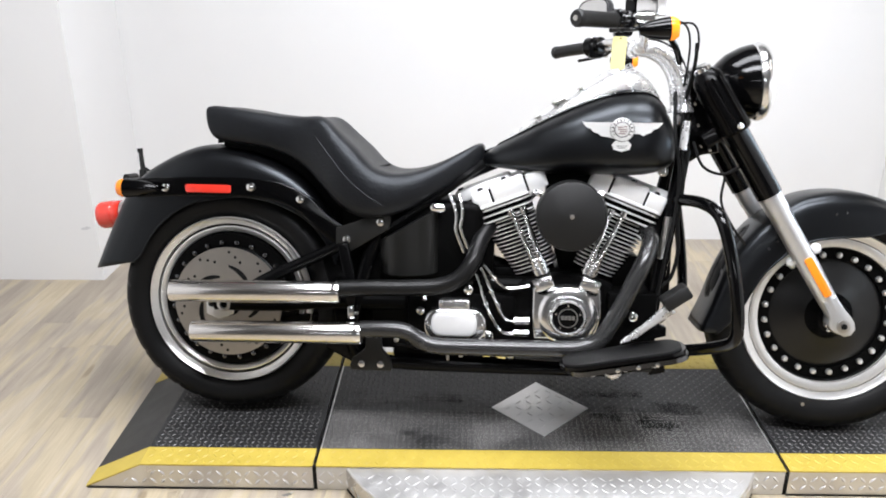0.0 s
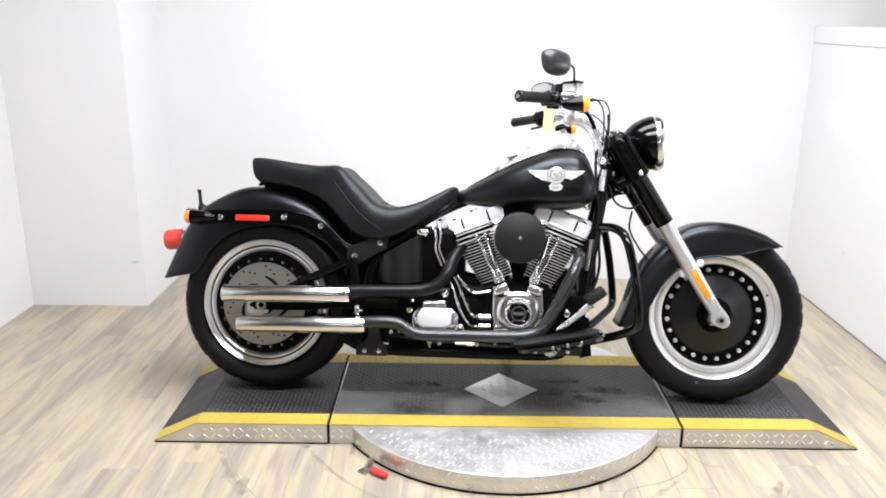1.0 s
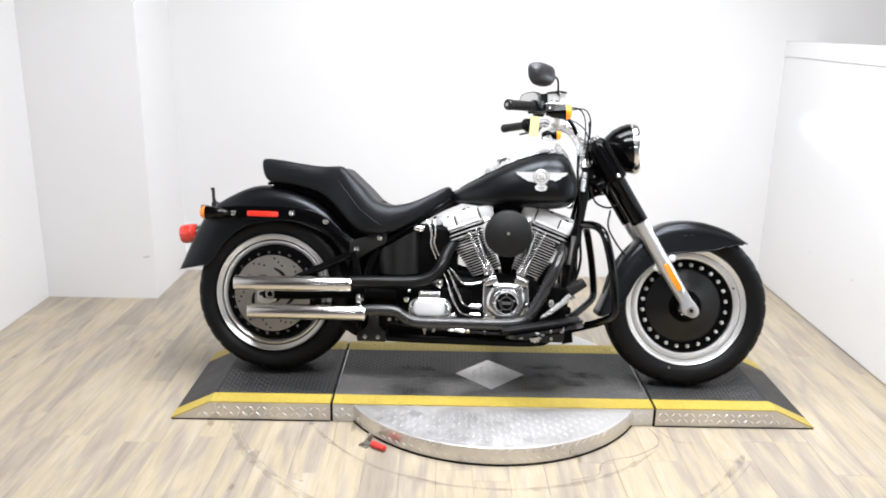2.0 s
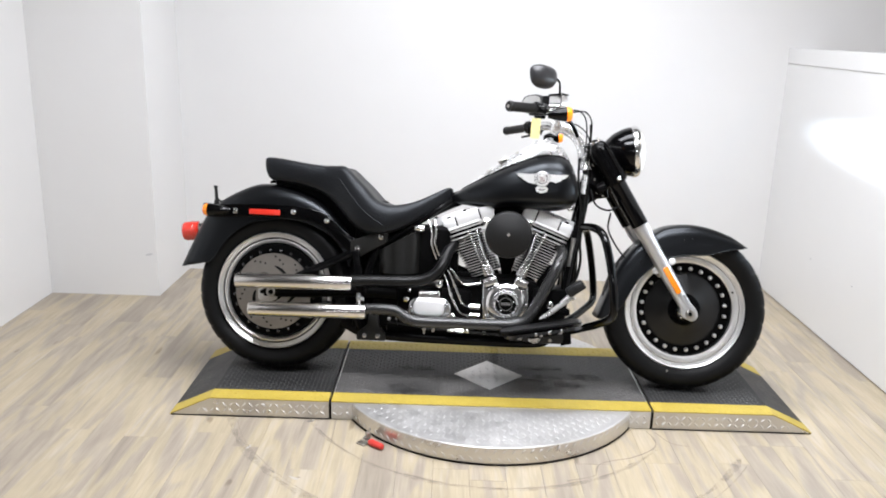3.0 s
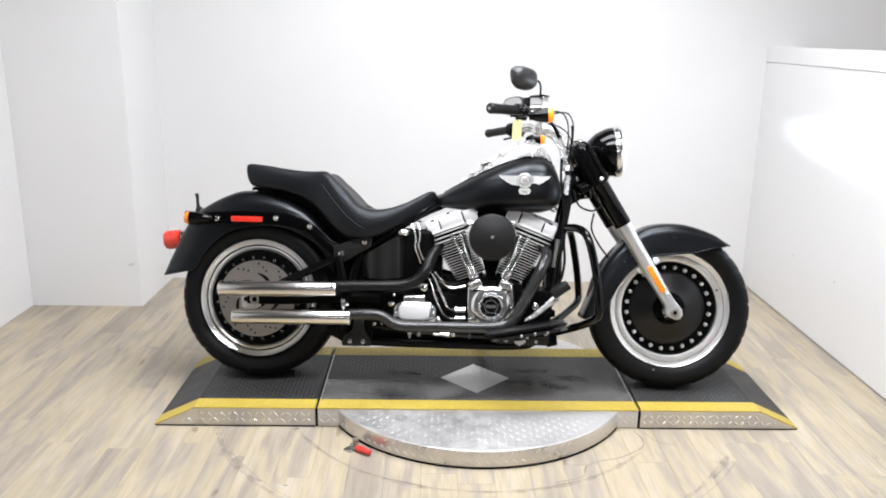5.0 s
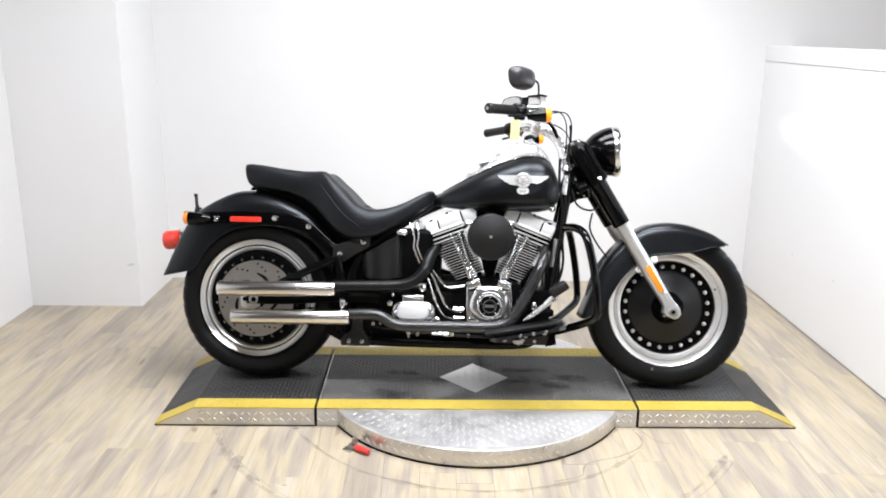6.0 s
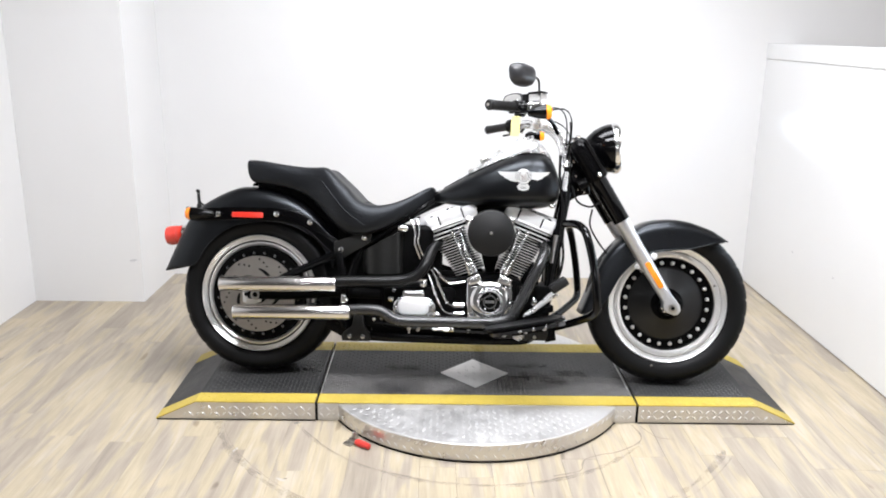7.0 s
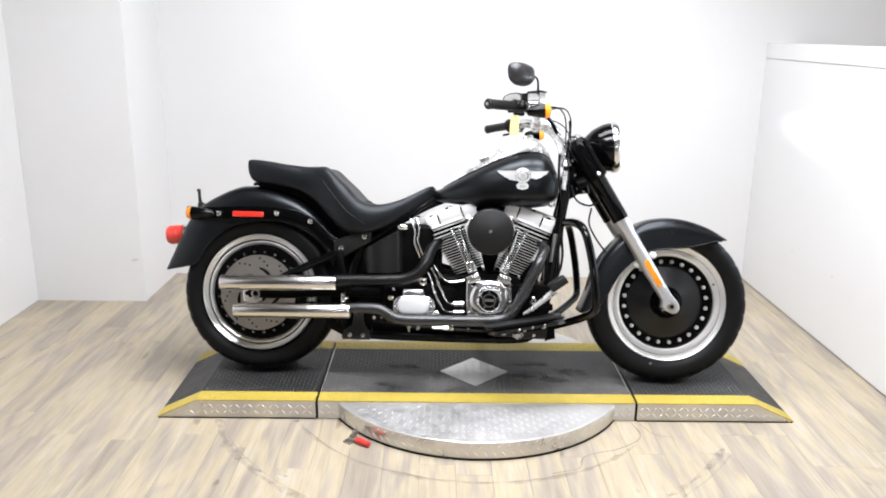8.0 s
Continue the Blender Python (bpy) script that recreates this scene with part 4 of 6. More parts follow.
part("lower_clamp", prism([(-0.06, -0.02), (0.045, -0.02), (0.045, 0.02), (-0.06, 0.02)], -0.11, 0.11, 0.008, m=Matrix.Translation(P0 + AX * 0.575 + Vector((-0.02, 0, 0))) @ Euler((0, radians(-31.8), 0)).to_matrix().to_4x4()), GLOSS, bike)

FF = [(1.043, 0.578, 1.019, 0.575), (1.008, 0.603, 0.968, 0.568), (0.975, 0.623, 0.891, 0.548), (0.891, 0.651, 0.791, 0.54), (0.811, 0.659, 0.736, 0.528), (0.726, 0.646, 0.691, 0.503), (0.666, 0.611, 0.656, 0.473), (0.606, 0.561, 0.623, 0.438), (0.556, 0.496, 0.599, 0.398), (0.523, 0.426, 0.576, 0.353), (0.499, 0.351, 0.546, 0.308), (0.469, 0.274, 0.511, 0.273)]
ff = fender("front_fender", FF, 0.092, 0.8, "satin black front fender")
for bx, bz in ((0.690, 0.473), (0.748, 0.511)):
    part("fender_bolt", lathe([(0.014, 0), (0.014, 0.006), (0.010, 0.011), (0, 0.013)], (bx, -0.098, bz), (0, -1, 0), 16), SATIN, ff, "silver fender bolt")
for bx, bz in ((0.796, 0.600), (0.822, 0.604), (0.632, 0.505), (0.654, 0.527)):
    part("rivet", lathe([(0.0040, 0), (0.0035, 0.002), (0, 0.0025)], (bx, -0.0915, bz), (0, -1, 0), 8), DARKSTEEL, ff)

# headlamp
HC, HA = Vector((0.599, 0, 0.940)), Vector((1, 0, 0.07)).normalized()
hl = part("headlight", lathe([(0.0, -0.132), (0.025, -0.128), (0.052, -0.110), (0.075, -0.084), (0.091, -0.050), (0.0975, -0.026), (0.0975, 0.0)], HC, HA, 40), GLOSS, bike, "gloss black headlight shell")
part("headlight_ring", lathe([(0.0978, -0.016), (0.1020, -0.013), (0.1035, -0.002), (0.101, 0.008), (0.096, 0.014), (0.089, 0.015), (0.088, 0.010)], HC, HA, 40, cap=False), POLISH, hl, "chrome trim ring")
part("headlight_lens", lathe([(0.0895, 0.012), (0.07, 0.026), (0.04, 0.034), (0.0, 0.037)], HC, HA, 40, cap=False), GLASSY, hl, "clear lens")
part("headlight_mount", rod((0.50, 0, 0.93), (0.60, 0, 0.93), 0.03), GLOSS, hl)

# handlebar
bar = part("handlebar", tube([(0.17, -0.335, 1.055), (0.225, -0.275, 1.063), (0.262, -0.20, 1.058), (0.278, -0.12, 1.040), (0.281, -0.06, 1.025), (0.281, 0, 1.022), (0.281, 0.06, 1.025), (0.278, 0.12, 1.040), (0.262, 0.20, 1.058), (0.225, 0.275, 1.063), (0.17, 0.335, 1.055)], 0.0125, 14), POLISH, bike, "chrome handlebar")
for s in (-1, 1):
    g0, g1 = Vector((0.175, s * 0.33, 1.055)), Vector((0.075, s * 0.435, 1.047))
    d = (g1 - g0).normalized()
    part("grip", lathe([(0.012, -0.002), (0.0195, 0.0), (0.018, 0.006), (0.018, 0.118), (0.0195, 0.120), (0.0195, 0.130), (0.016, 0.135), (0.0, 0.135)], g0, d, 20), GRIPM, bike, "black rubber grip")
    part("grip_end", lathe([(0.006, 0), (0.006, 0.003), (0, 0.004)], g0 + d * 0.134, d, 14), STEEL, bike)
    k = 1.0 if s > 0 else 0.86
    bm = lathe([(0.016, -0.064), (0.026 * k, -0.060), (0.0275 * k, -0.048), (0.0225 * k, -0.044), (0.0225 * k, -0.038), (0.029 * k, -0.034), (0.0295 * k, -0.010), (0.0255 * k, -0.006), (0.021, -0.002)], g0, d, 20)
    hs = part("switch_housing", bm, GLOSS, bike, "black switch housing")
    for dz in (-0.008, 0.008):
        part("switch_button", lathe([(0.0055, 0), (0.0055, 0.004), (0.003, 0.006), (0, 0.006)], g0 - d * 0.022 + Vector((-0.024 * k, 0, dz)), (-1, 0, 0), 10), GRIPM, hs)
    part("housing_screw", lathe([(0.004, 0), (0.003, 0.002), (0, 0.002)], g0 - d * 0.022 + Vector((0.0, 0, 0.0285 * k)), (0, 0, 1), 8), CHROME, hs)
    part("switch_box", B(-0.02, 0.022, -0.02, 0.02, -0.035, 0.012, bevel=0.006, m=Matrix.Translation(g0 - d * 0.035)), FRAMEB, bike)
    lever = [(g0 - d * 0.03) + Vector((0.050, 0, -0.012)), g0 + d * 0.02 + Vector((0.068, s * 0.005, -0.020)), g0 + d * 0.12 + Vector((0.066, s * 0.005, -0.026))]
    part("lever", tube(lever, 0.005, 8, 5), GLOSS, bike, "black lever")
    part("lever_mount", B(-0.02, 0.03, -0.018, 0.018, -0.014, 0.018, bevel=0.005, m=Matrix.Translation(g0 - d * 0.055 + Vector((0.03, 0, 0)))), CHROME, bike)
    # mirror on its stem
    mc = Vector((0.202, s * 0.36, 1.165))
    stem = part("mirror_stem", tube([(0.268, s * 0.290, 1.095), (0.268, s * 0.296, 1.125), (0.267, s * 0.300, 1.148), (0.263, s * 0.303, 1.159), (0.255, s * 0.308, 1.165), (0.236, s * 0.326, 1.166)], 0.0038, 10, 5), GLOSS, bike, "black mirror stem")
    part("mirror_pivot", lathe([(0, -0.008), (0.0058, -0.0058), (0.008, 0), (0.0058, 0.0058), (0, 0.008)], (0.240, s * 0.324, 1.166), (0, 0, 1), 14), CHROME, stem, "chrome pivot")
    prof = []
    for a in range(36):
        t = 2 * math.pi * a / 36
        yy = 0.067 * math.copysign(abs(math.cos(t)) ** 0.75, math.cos(t))
        zz = 0.0415 * math.copysign(abs(math.sin(t)) ** 0.70, math.sin(t))
        prof.append((yy * (1.0 + 0.10 * math.sin(t)), zz))
    turn = Matrix.Translation(mc) @ Euler((radians(0), radians(-3), radians(38 * s))).to_matrix().to_4x4()
    loops = [[turn @ Vector((dx, y * k, z * k)) for y, z in prof] for dx, k in ((-0.010, 0.90), (-0.012, 0.97), (-0.004, 1.0), (0.010, 0.96), (0.022, 0.82), (0.032, 0.55), (0.036, 0.2))]
    mi = part("mirror", rings(bmesh.new(), loops), MIRRORB, bike, "satin black mirror back", 50)
    part("mirror_glass", rings(bmesh.new(), [[turn @ Vector((dx, y * k, z * k)) for y, z in prof] for dx, k in ((-0.0105, 0.88), (-0.0125, 0.88))]), CHROME, mi, "mirror glass")
    # front turn signal
    sg = part("front_signal", lathe([(0.0, 0), (0.01, 0.002), (0.018, 0.02), (0.024, 0.05), (0.026, 0.068), (0.0, 0.068)], (0.238 + s * 0.016, s * 0.395, 1.024 - s * 0.002), (1, 0, 0.06), 24), GLOSS, bike, "gloss black bullet turn signal")
    part("lens", lathe([(0.0255, 0), (0.0255, 0.008), (0.020, 0.018), (0, 0.022)], (0.306 + s * 0.016, s * 0.395, 1.028 - s * 0.002), (1, 0, 0.06), 24), AMBERLIT, sg, "amber lens")
    part("stalk", rod((0.240, s * 0.38, 1.035), (0.235, s * 0.30, 1.055), 0.007), CHROME, sg)
    rs = part("riser", tube([(0.402, s * 0.055, 0.858), (0.398, s * 0.055, 0.905), (0.386, s * 0.055, 0.955), (0.358, s * 0.055, 0.998), (0.318, s * 0.055, 1.020), (0.281, s * 0.055, 1.024)], 0.0165, 18, 6), BRUSHED, bike, "curved chrome handlebar riser")
    part("riser_foot", lathe([(0.023, 0), (0.021, 0.012), (0.0175, 0.020)], (0.402, s * 0.055, 0.856), (-0.03, 0, 1), 18), BRUSHED, rs)
    part("bar_clamp", lathe([(0.0165, -0.019), (0.0205, -0.016), (0.0205, 0.016), (0.0165, 0.019)], (0.281, s * 0.055, 1.024), (0, 1, 0), 18), BRUSHED, rs, "chrome bar clamp")
res = part("brake_reservoir", B(-0.032, 0.026, -0.020, 0.020, -0.022, 0.018, bevel=0.005, m=Matrix.Translation((0.268, -0.285, 1.092)) @ Euler((0, 0, radians(-40))).to_matrix().to_4x4()), POLISH, bike, "chrome brake fluid reservoir")
part("reservoir_clamp", B(-0.064, -0.0325, -0.018, 0.018, -0.012, 0.020, bevel=0.004, m=Matrix.Translation((0.268, -0.285, 1.092)) @ Euler((0, 0, radians(-40))).to_matrix().to_4x4()), GLOSS, res, "black clamp")
part("reservoir_cap", B(-0.033, 0.027, -0.021, 0.021, 0.0182, 0.024, bevel=0.001, m=Matrix.Translation((0.268, -0.285, 1.092)) @ Euler((0, 0, radians(-40))).to_matrix().to_4x4()), GLOSS, res, "black cap")
for pts, rr in (([(0.30, -0.27, 1.05), (0.37, -0.24, 1.06), (0.405, -0.16, 1.03), (0.41, -0.10, 0.97), (0.40, -0.07, 0.90)], 0.0027),
                ([(0.29, -0.25, 1.06), (0.35, -0.22, 1.065), (0.385, -0.15, 1.035), (0.395, -0.09, 0.96), (0.39, -0.05, 0.88)], 0.0027),
                ([(0.27, 0.27, 1.06), (0.36, 0.22, 1.07), (0.42, 0.14, 1.02), (0.43, 0.06, 0.93), (0.40, 0.03, 0.85)], 0.0027),
                ([(0.42, -0.10, 0.78), (0.44, -0.13, 0.72), (0.49, -0.13, 0.70), (0.535, -0.125, 0.72)], 0.004),
                ([(0.50, -0.12, 0.69), (0.49, -0.14, 0.63), (0.52, -0.14, 0.57), (0.56, -0.13, 0.52)], 0.0035)):
    part("cable", tube(pts, rr, 8, 6), GASKET, bike, "black cable")
part("cable_sheath", tube([(0.402, -0.155, 1.022), (0.408, -0.125, 0.985), (0.406, -0.095, 0.935), (0.400, -0.075, 0.890)], 0.0048, 10, 5), GASKET, bike, "black cable sheath")
part("signal_bracket", tube([(0.298, -0.350, 1.018), (0.324, -0.300, 0.996), (0.345, -0.240, 0.970)], 0.0075, 10, 4), GLOSS, bike, "black signal bracket")
for x, z, l in ((0.020, 0.838, 0.010), (0.130, 0.915, 0.006)):
    part("console_screw", B(-l, l, -0.005, 0.005, -0.003, 0.003, bevel=0.001, m=Matrix.Translation((x, -0.046, z)) @ Euler((0, radians(-27), 0)).to_matrix().to_4x4()), STEEL, console)
for x in (0.214, 0.258):
    part("clip_nub", lathe([(0.0042, 0), (0.0042, 0.003), (0.002, 0.0045), (0, 0.0045)], (x, -0.1045, tank_top(x, 0.1045) + 0.005), (0, -0.3, 1), 8), CHROME, tank)

# neck cover, wiring and ignition behind the fork
part("neck_cover", prism([(0.412, 0.872), (0.438, 0.905), (0.456, 0.885), (0.492, 0.80), (0.500, 0.752), (0.456, 0.745), (0.425, 0.725), (0.392, 0.725), (0.384, 0.80)], -0.052, 0.052, 0.012), FRAMEB, bike, "black neck cover")
part("horn_cover", B(-0.020, 0.020, -0.045, 0.045, -0.04, 0.04, bevel=0.008, m=Matrix.Translation((0.425, 0, 0.80)) @ Euler((0, radians(-28), 0)).to_matrix().to_4x4()), GLOSS, bike)
for bx, bz in ((0.430, 0.880), (0.442, 0.822), (0.452, 0.770), (0.475, 0.760)):
    part("bolt", lathe([(0.006, 0), (0.006, 0.006), (0, 0.008)], (bx, -0.052, bz), (0, -1, 0), 8), CHROME, bike)
part("wire_sleeve", rod((0.388, -0.130, 0.760), (0.397, -0.122, 0.832), 0.0105, 12), BRUSHED, bike, "grey wire sleeve")
part("downtube_sleeve", rod((0.352, -0.118, 0.475), (0.366, -0.108, 0.585), 0.011, 14), STEEL, bike, "grey sleeve on the frame")
for pts in ([(0.375, -0.06, 0.90), (0.372, -0.105, 0.80), (0.385, -0.12, 0.70), (0.380, -0.125, 0.60), (0.362, -0.13, 0.50), (0.345, -0.125, 0.38)],
            [(0.40, -0.06, 0.88), (0.392, -0.09, 0.78), (0.398, -0.11, 0.68), (0.388, -0.12, 0.58), (0.392, -0.125, 0.50), (0.380, -0.12, 0.43), (0.355, -0.12, 0.40)],
            [(0.41, -0.05, 0.90), (0.41, -0.075, 0.80), (0.405, -0.09, 0.70), (0.385, -0.10, 0.62)]):
    part("cable", tube(pts, 0.0052, 8, 6), GASKET, bike, "black cable")

# frame
part("steering_neck", lathe([(0.034, 0), (0.036, 0.01), (0.036, 0.135), (0.030, 0.142)], P0 + AX * 0.57 + Vector((-0.035, 0, 0)), AX, 24), FRAMEB, bike)
for s in (-1, 1):
    part("frame_tube", tube([(0.425, s * 0.03, 0.82), (0.405, s * 0.06, 0.75), (0.380, s * 0.09, 0.62), (0.345, s * 0.105, 0.40), (0.318, s * 0.11, 0.25), (0.28, s * 0.11, 0.185), (0.20, s * 0.11, 0.165), (-0.10, s * 0.11, 0.162), (-0.40, s * 0.115, 0.170), (-0.47, s * 0.115, 0.22), (-0.45, s * 0.115, 0.36), (-0.40, s * 0.11, 0.52), (-0.33, s * 0.09, 0.60)], 0.019, 14, 5), FRAMEB, bike, "black frame tube")
part("backbone", tube([(0.36, 0, 0.80), (0.25, 0, 0.80), (0.0, 0, 0.755), (-0.13, 0, 0.710), (-0.25, 0, 0.645), (-0.42, 0, 0.53), (-0.46, 0, 0.30)], 0.03, 14), FRAMEB, bike)
part("frame_plate", prism([(-0.470, 0.146), (-0.360, 0.146), (-0.356, 0.158), (-0.362, 0.180), (-0.384, 0.206), (-0.392, 0.262), (-0.424, 0.262), (-0.432, 0.206), (-0.466, 0.180), (-0.474, 0.158)], -0.137, -0.12, 0.003), BRACKET, bike, "black frame plate")
for bx, bz in ((-0.440, 0.166), (-0.388, 0.166)):
    part("bolt", lathe([(0.012, 0), (0.012, 0.004), (0.009, 0.009), (0, 0.010)], (bx, -0.137, bz), (0, -1, 0), 14), CHROME, bike, "chrome bolt")
part("belt_guard", prism([(-0.68, 0.275), (-0.50, 0.305), (-0.42, 0.17), (-0.47, 0.150), (-0.57, 0.200)], -0.09, -0.06, 0.006), FRAMEB, bike, "black lower guard")
part("rear_splash_guard", prism([(-0.56, 0.45), (-0.42, 0.50), (-0.40, 0.22), (-0.48, 0.18), (-0.52, 0.25)], -0.10, 0.10, 0.01), FRAMEB, bike)
part("jiffy_stand", tube([(0.10, 0.12, 0.16), (0.09, 0.22, 0.13), (0.075, 0.32, 0.103), (0.05, 0.34, 0.092)], 0.011, 10), FRAMEB, bike, "black side stand")

part("battery_tray", B(-0.50, -0.30, -0.10, 0.10, 0.20, 0.62, bevel=0.01), FINB, bike, "black battery tray")
part("seat_rail", tube([(-0.46, -0.128, 0.50), (-0.362, -0.125, 0.546), (-0.284, -0.118, 0.599), (-0.213, -0.105, 0.648), (-0.168, -0.09, 0.682), (-0.125, -0.06, 0.712)], 0.014, 10), FRAMEB, bike)
part("shift_rod", tube([(-0.12, -0.125, 0.203), (-0.02, -0.125, 0.196), (0.06, -0.125, 0.196)], 0.004, 8), FRAMEB, bike)
for bx in (-0.17, 0.03):
    part("bolt", lathe([(0.007, 0), (0.007, 0.008), (0, 0.009)], (bx, -0.125, 0.198), (0, -1, 0), 8), STEEL, bike)

# linkage, brackets and wiring under the frame
part("linkage_rod", tube([(-0.20, -0.135, 0.204), (-0.11, -0.138, 0.206), (-0.02, -0.138, 0.200), (0.10, -0.138, 0.196), (0.20, -0.140, 0.196)], 0.0045, 8), BRACKET, bike, "black brake linkage")
part("linkage_clevis", lathe([(0.005, 0), (0.009, 0.004), (0.009, 0.024), (0.006, 0.028), (0.006, 0.044), (0.0095, 0.046), (0.0095, 0.066), (0.005, 0.070)], (-0.115, -0.140, 0.207), (1, 0, -0.06), 10), CHROME, bike, "chrome linkage joint")
part("linkage_nut", lathe([(0.009, 0), (0.009, 0.008), (0.005, 0.011), (0, 0.011)], (-0.036, -0.138, 0.204), (0, -1, 0), 8), CHROME, bike)
for bx, bz, r in ((-0.205, 0.204, 0.008), (-0.168, 0.204, 0.006), (-0.345, 0.236, 0.007), (-0.315, 0.239, 0.006)):
    part("bolt", lathe([(r, 0), (r, 0.006), (r * 0.5, 0.009), (0, 0.009)], (bx, -0.136, bz), (0, -1, 0), 8), STEEL, bike)
part("spring_hook", rod((-0.206, -0.138, 0.203), (-0.204, -0.138, 0.184), 0.004, 8), STEEL, bike)
mb = part("master_cylinder", B(0.236, 0.345, -0.150, -0.085, 0.172, 0.232, bevel=0.006), BRACKET, bike, "black brake master cylinder")
for bx, bz, r in ((0.256, 0.216, 0.0045), (0.288, 0.186, 0.0065), (0.330, 0.220, 0.0045)):
    part("bolt", lathe([(r, 0), (r, 0.005), (r * 0.5, 0.008), (0, 0.008)], (bx, -0.150, bz), (0, -1, 0), 8), STEEL, mb)
part("master_bracket", prism([(0.330, 0.166), (0.372, 0.176), (0.366, 0.226), (0.344, 0.240)], -0.150, -0.140, 0.002), FRAMEB, mb, "black bracket")
part("lower_bracket", B(0.128, 0.205, -0.146, -0.122, 0.176, 0.218, bevel=0.004), BRACKET, bike, "black lower bracket")
part("lower_wire", tube([(-0.35, -0.130, 0.222), (-0.25, -0.134, 0.214), (-0.15, -0.134, 0.222), (-0.05, -0.134, 0.214), (0.05, -0.134, 0.218), (0.13, -0.134, 0.210)], 0.0035, 8), GASKET, bike, "black wire")

# oil tank and side covers
part("oil_tank", prism(rounded(-0.392, -0.118, 0.395, 0.612, 0.03), -0.118, 0.13, 0.02), FINB, bike, "black oil tank")
shell = []
for x, y, zt, zb in ((-0.396, -0.112, 0.503, 0.425), (-0.390, -0.130, 0.508, 0.418), (-0.365, -0.144, 0.522, 0.414), (-0.33, -0.152, 0.543, 0.413), (-0.29, -0.150, 0.566, 0.415), (-0.262, -0.143, 0.581, 0.417), (-0.240, -0.126, 0.590, 0.420), (-0.232, -0.100, 0.590, 0.424)):
    shell.append([Vector((x, y + 0.02, zb)), Vector((x, y, zb + 0.001)), Vector((x, y, (zb + zt) / 2)), Vector((x, y, zt - 0.001)), Vector((x, y + 0.02, zt)), Vector((x, 0.0, zt)), Vector((x, 0.0, zb))])
part("side_cover", rings(bmesh.new(), shell), COVER, bike, "gloss black side cover", 50)
part("oil_cap", lathe([(0.0, 0), (0.010, 0.001), (0.0135, 0.006), (0.0135, 0.030), (0.010, 0.038), (0.0, 0.040)], (-0.217, -0.145, 0.597), (-1, 0, 0.05), 18), CHROME, bike, "chrome oil cap")

# engine
CR = Vector((0.110, 0, 0.322))
part("engine_case", prism([(-0.02, 0.40), (0.06, 0.43), (0.16, 0.43), (0.23, 0.40), (0.245, 0.30), (0.20, 0.22), (0.10, 0.19), (-0.02, 0.20), (-0.06, 0.26), (-0.06, 0.36)], -0.118, 0.15, 0.012), FINB, bike, "black engine case")
part("sump", B(-0.36, 0.27, -0.104, 0.10, 0.172, 0.235, bevel=0.012), FINB, bike, "black sump")
part("gearbox", B(-0.32, -0.02, -0.125, 0.15, 0.20, 0.372, bevel=0.02), FINB, bike, "black gearbox")
part("regulator", B(0.215, 0.345, -0.140, 0.085, 0.20, 0.385, bevel=0.01), FINB, bike, "black regulator box")
part("cam_side_box", B(-0.145, -0.088, -0.06, 0.06, 0.37, 0.52, bevel=0.008), FINB, bike)
part("breather_box", B(-0.088, 0.02, -0.05, 0.06, 0.37, 0.43, bevel=0.008), FINB, bike)
part("coil_box", B(0.235, 0.305, -0.05, 0.05, 0.38, 0.47, bevel=0.008), FINB, bike)
part("breather_hose", tube([(-0.150, 0.0, 0.520), (-0.128, 0.0, 0.470), (-0.100, 0.0, 0.435), (-0.050, 0.0, 0.418)], 0.024, 12), FINB, bike, "black breather hose")
part("starter_motor", rod((-0.12, -0.09, 0.385), (0.02, -0.09, 0.385), 0.026, 20), FINB, bike, "black starter motor")
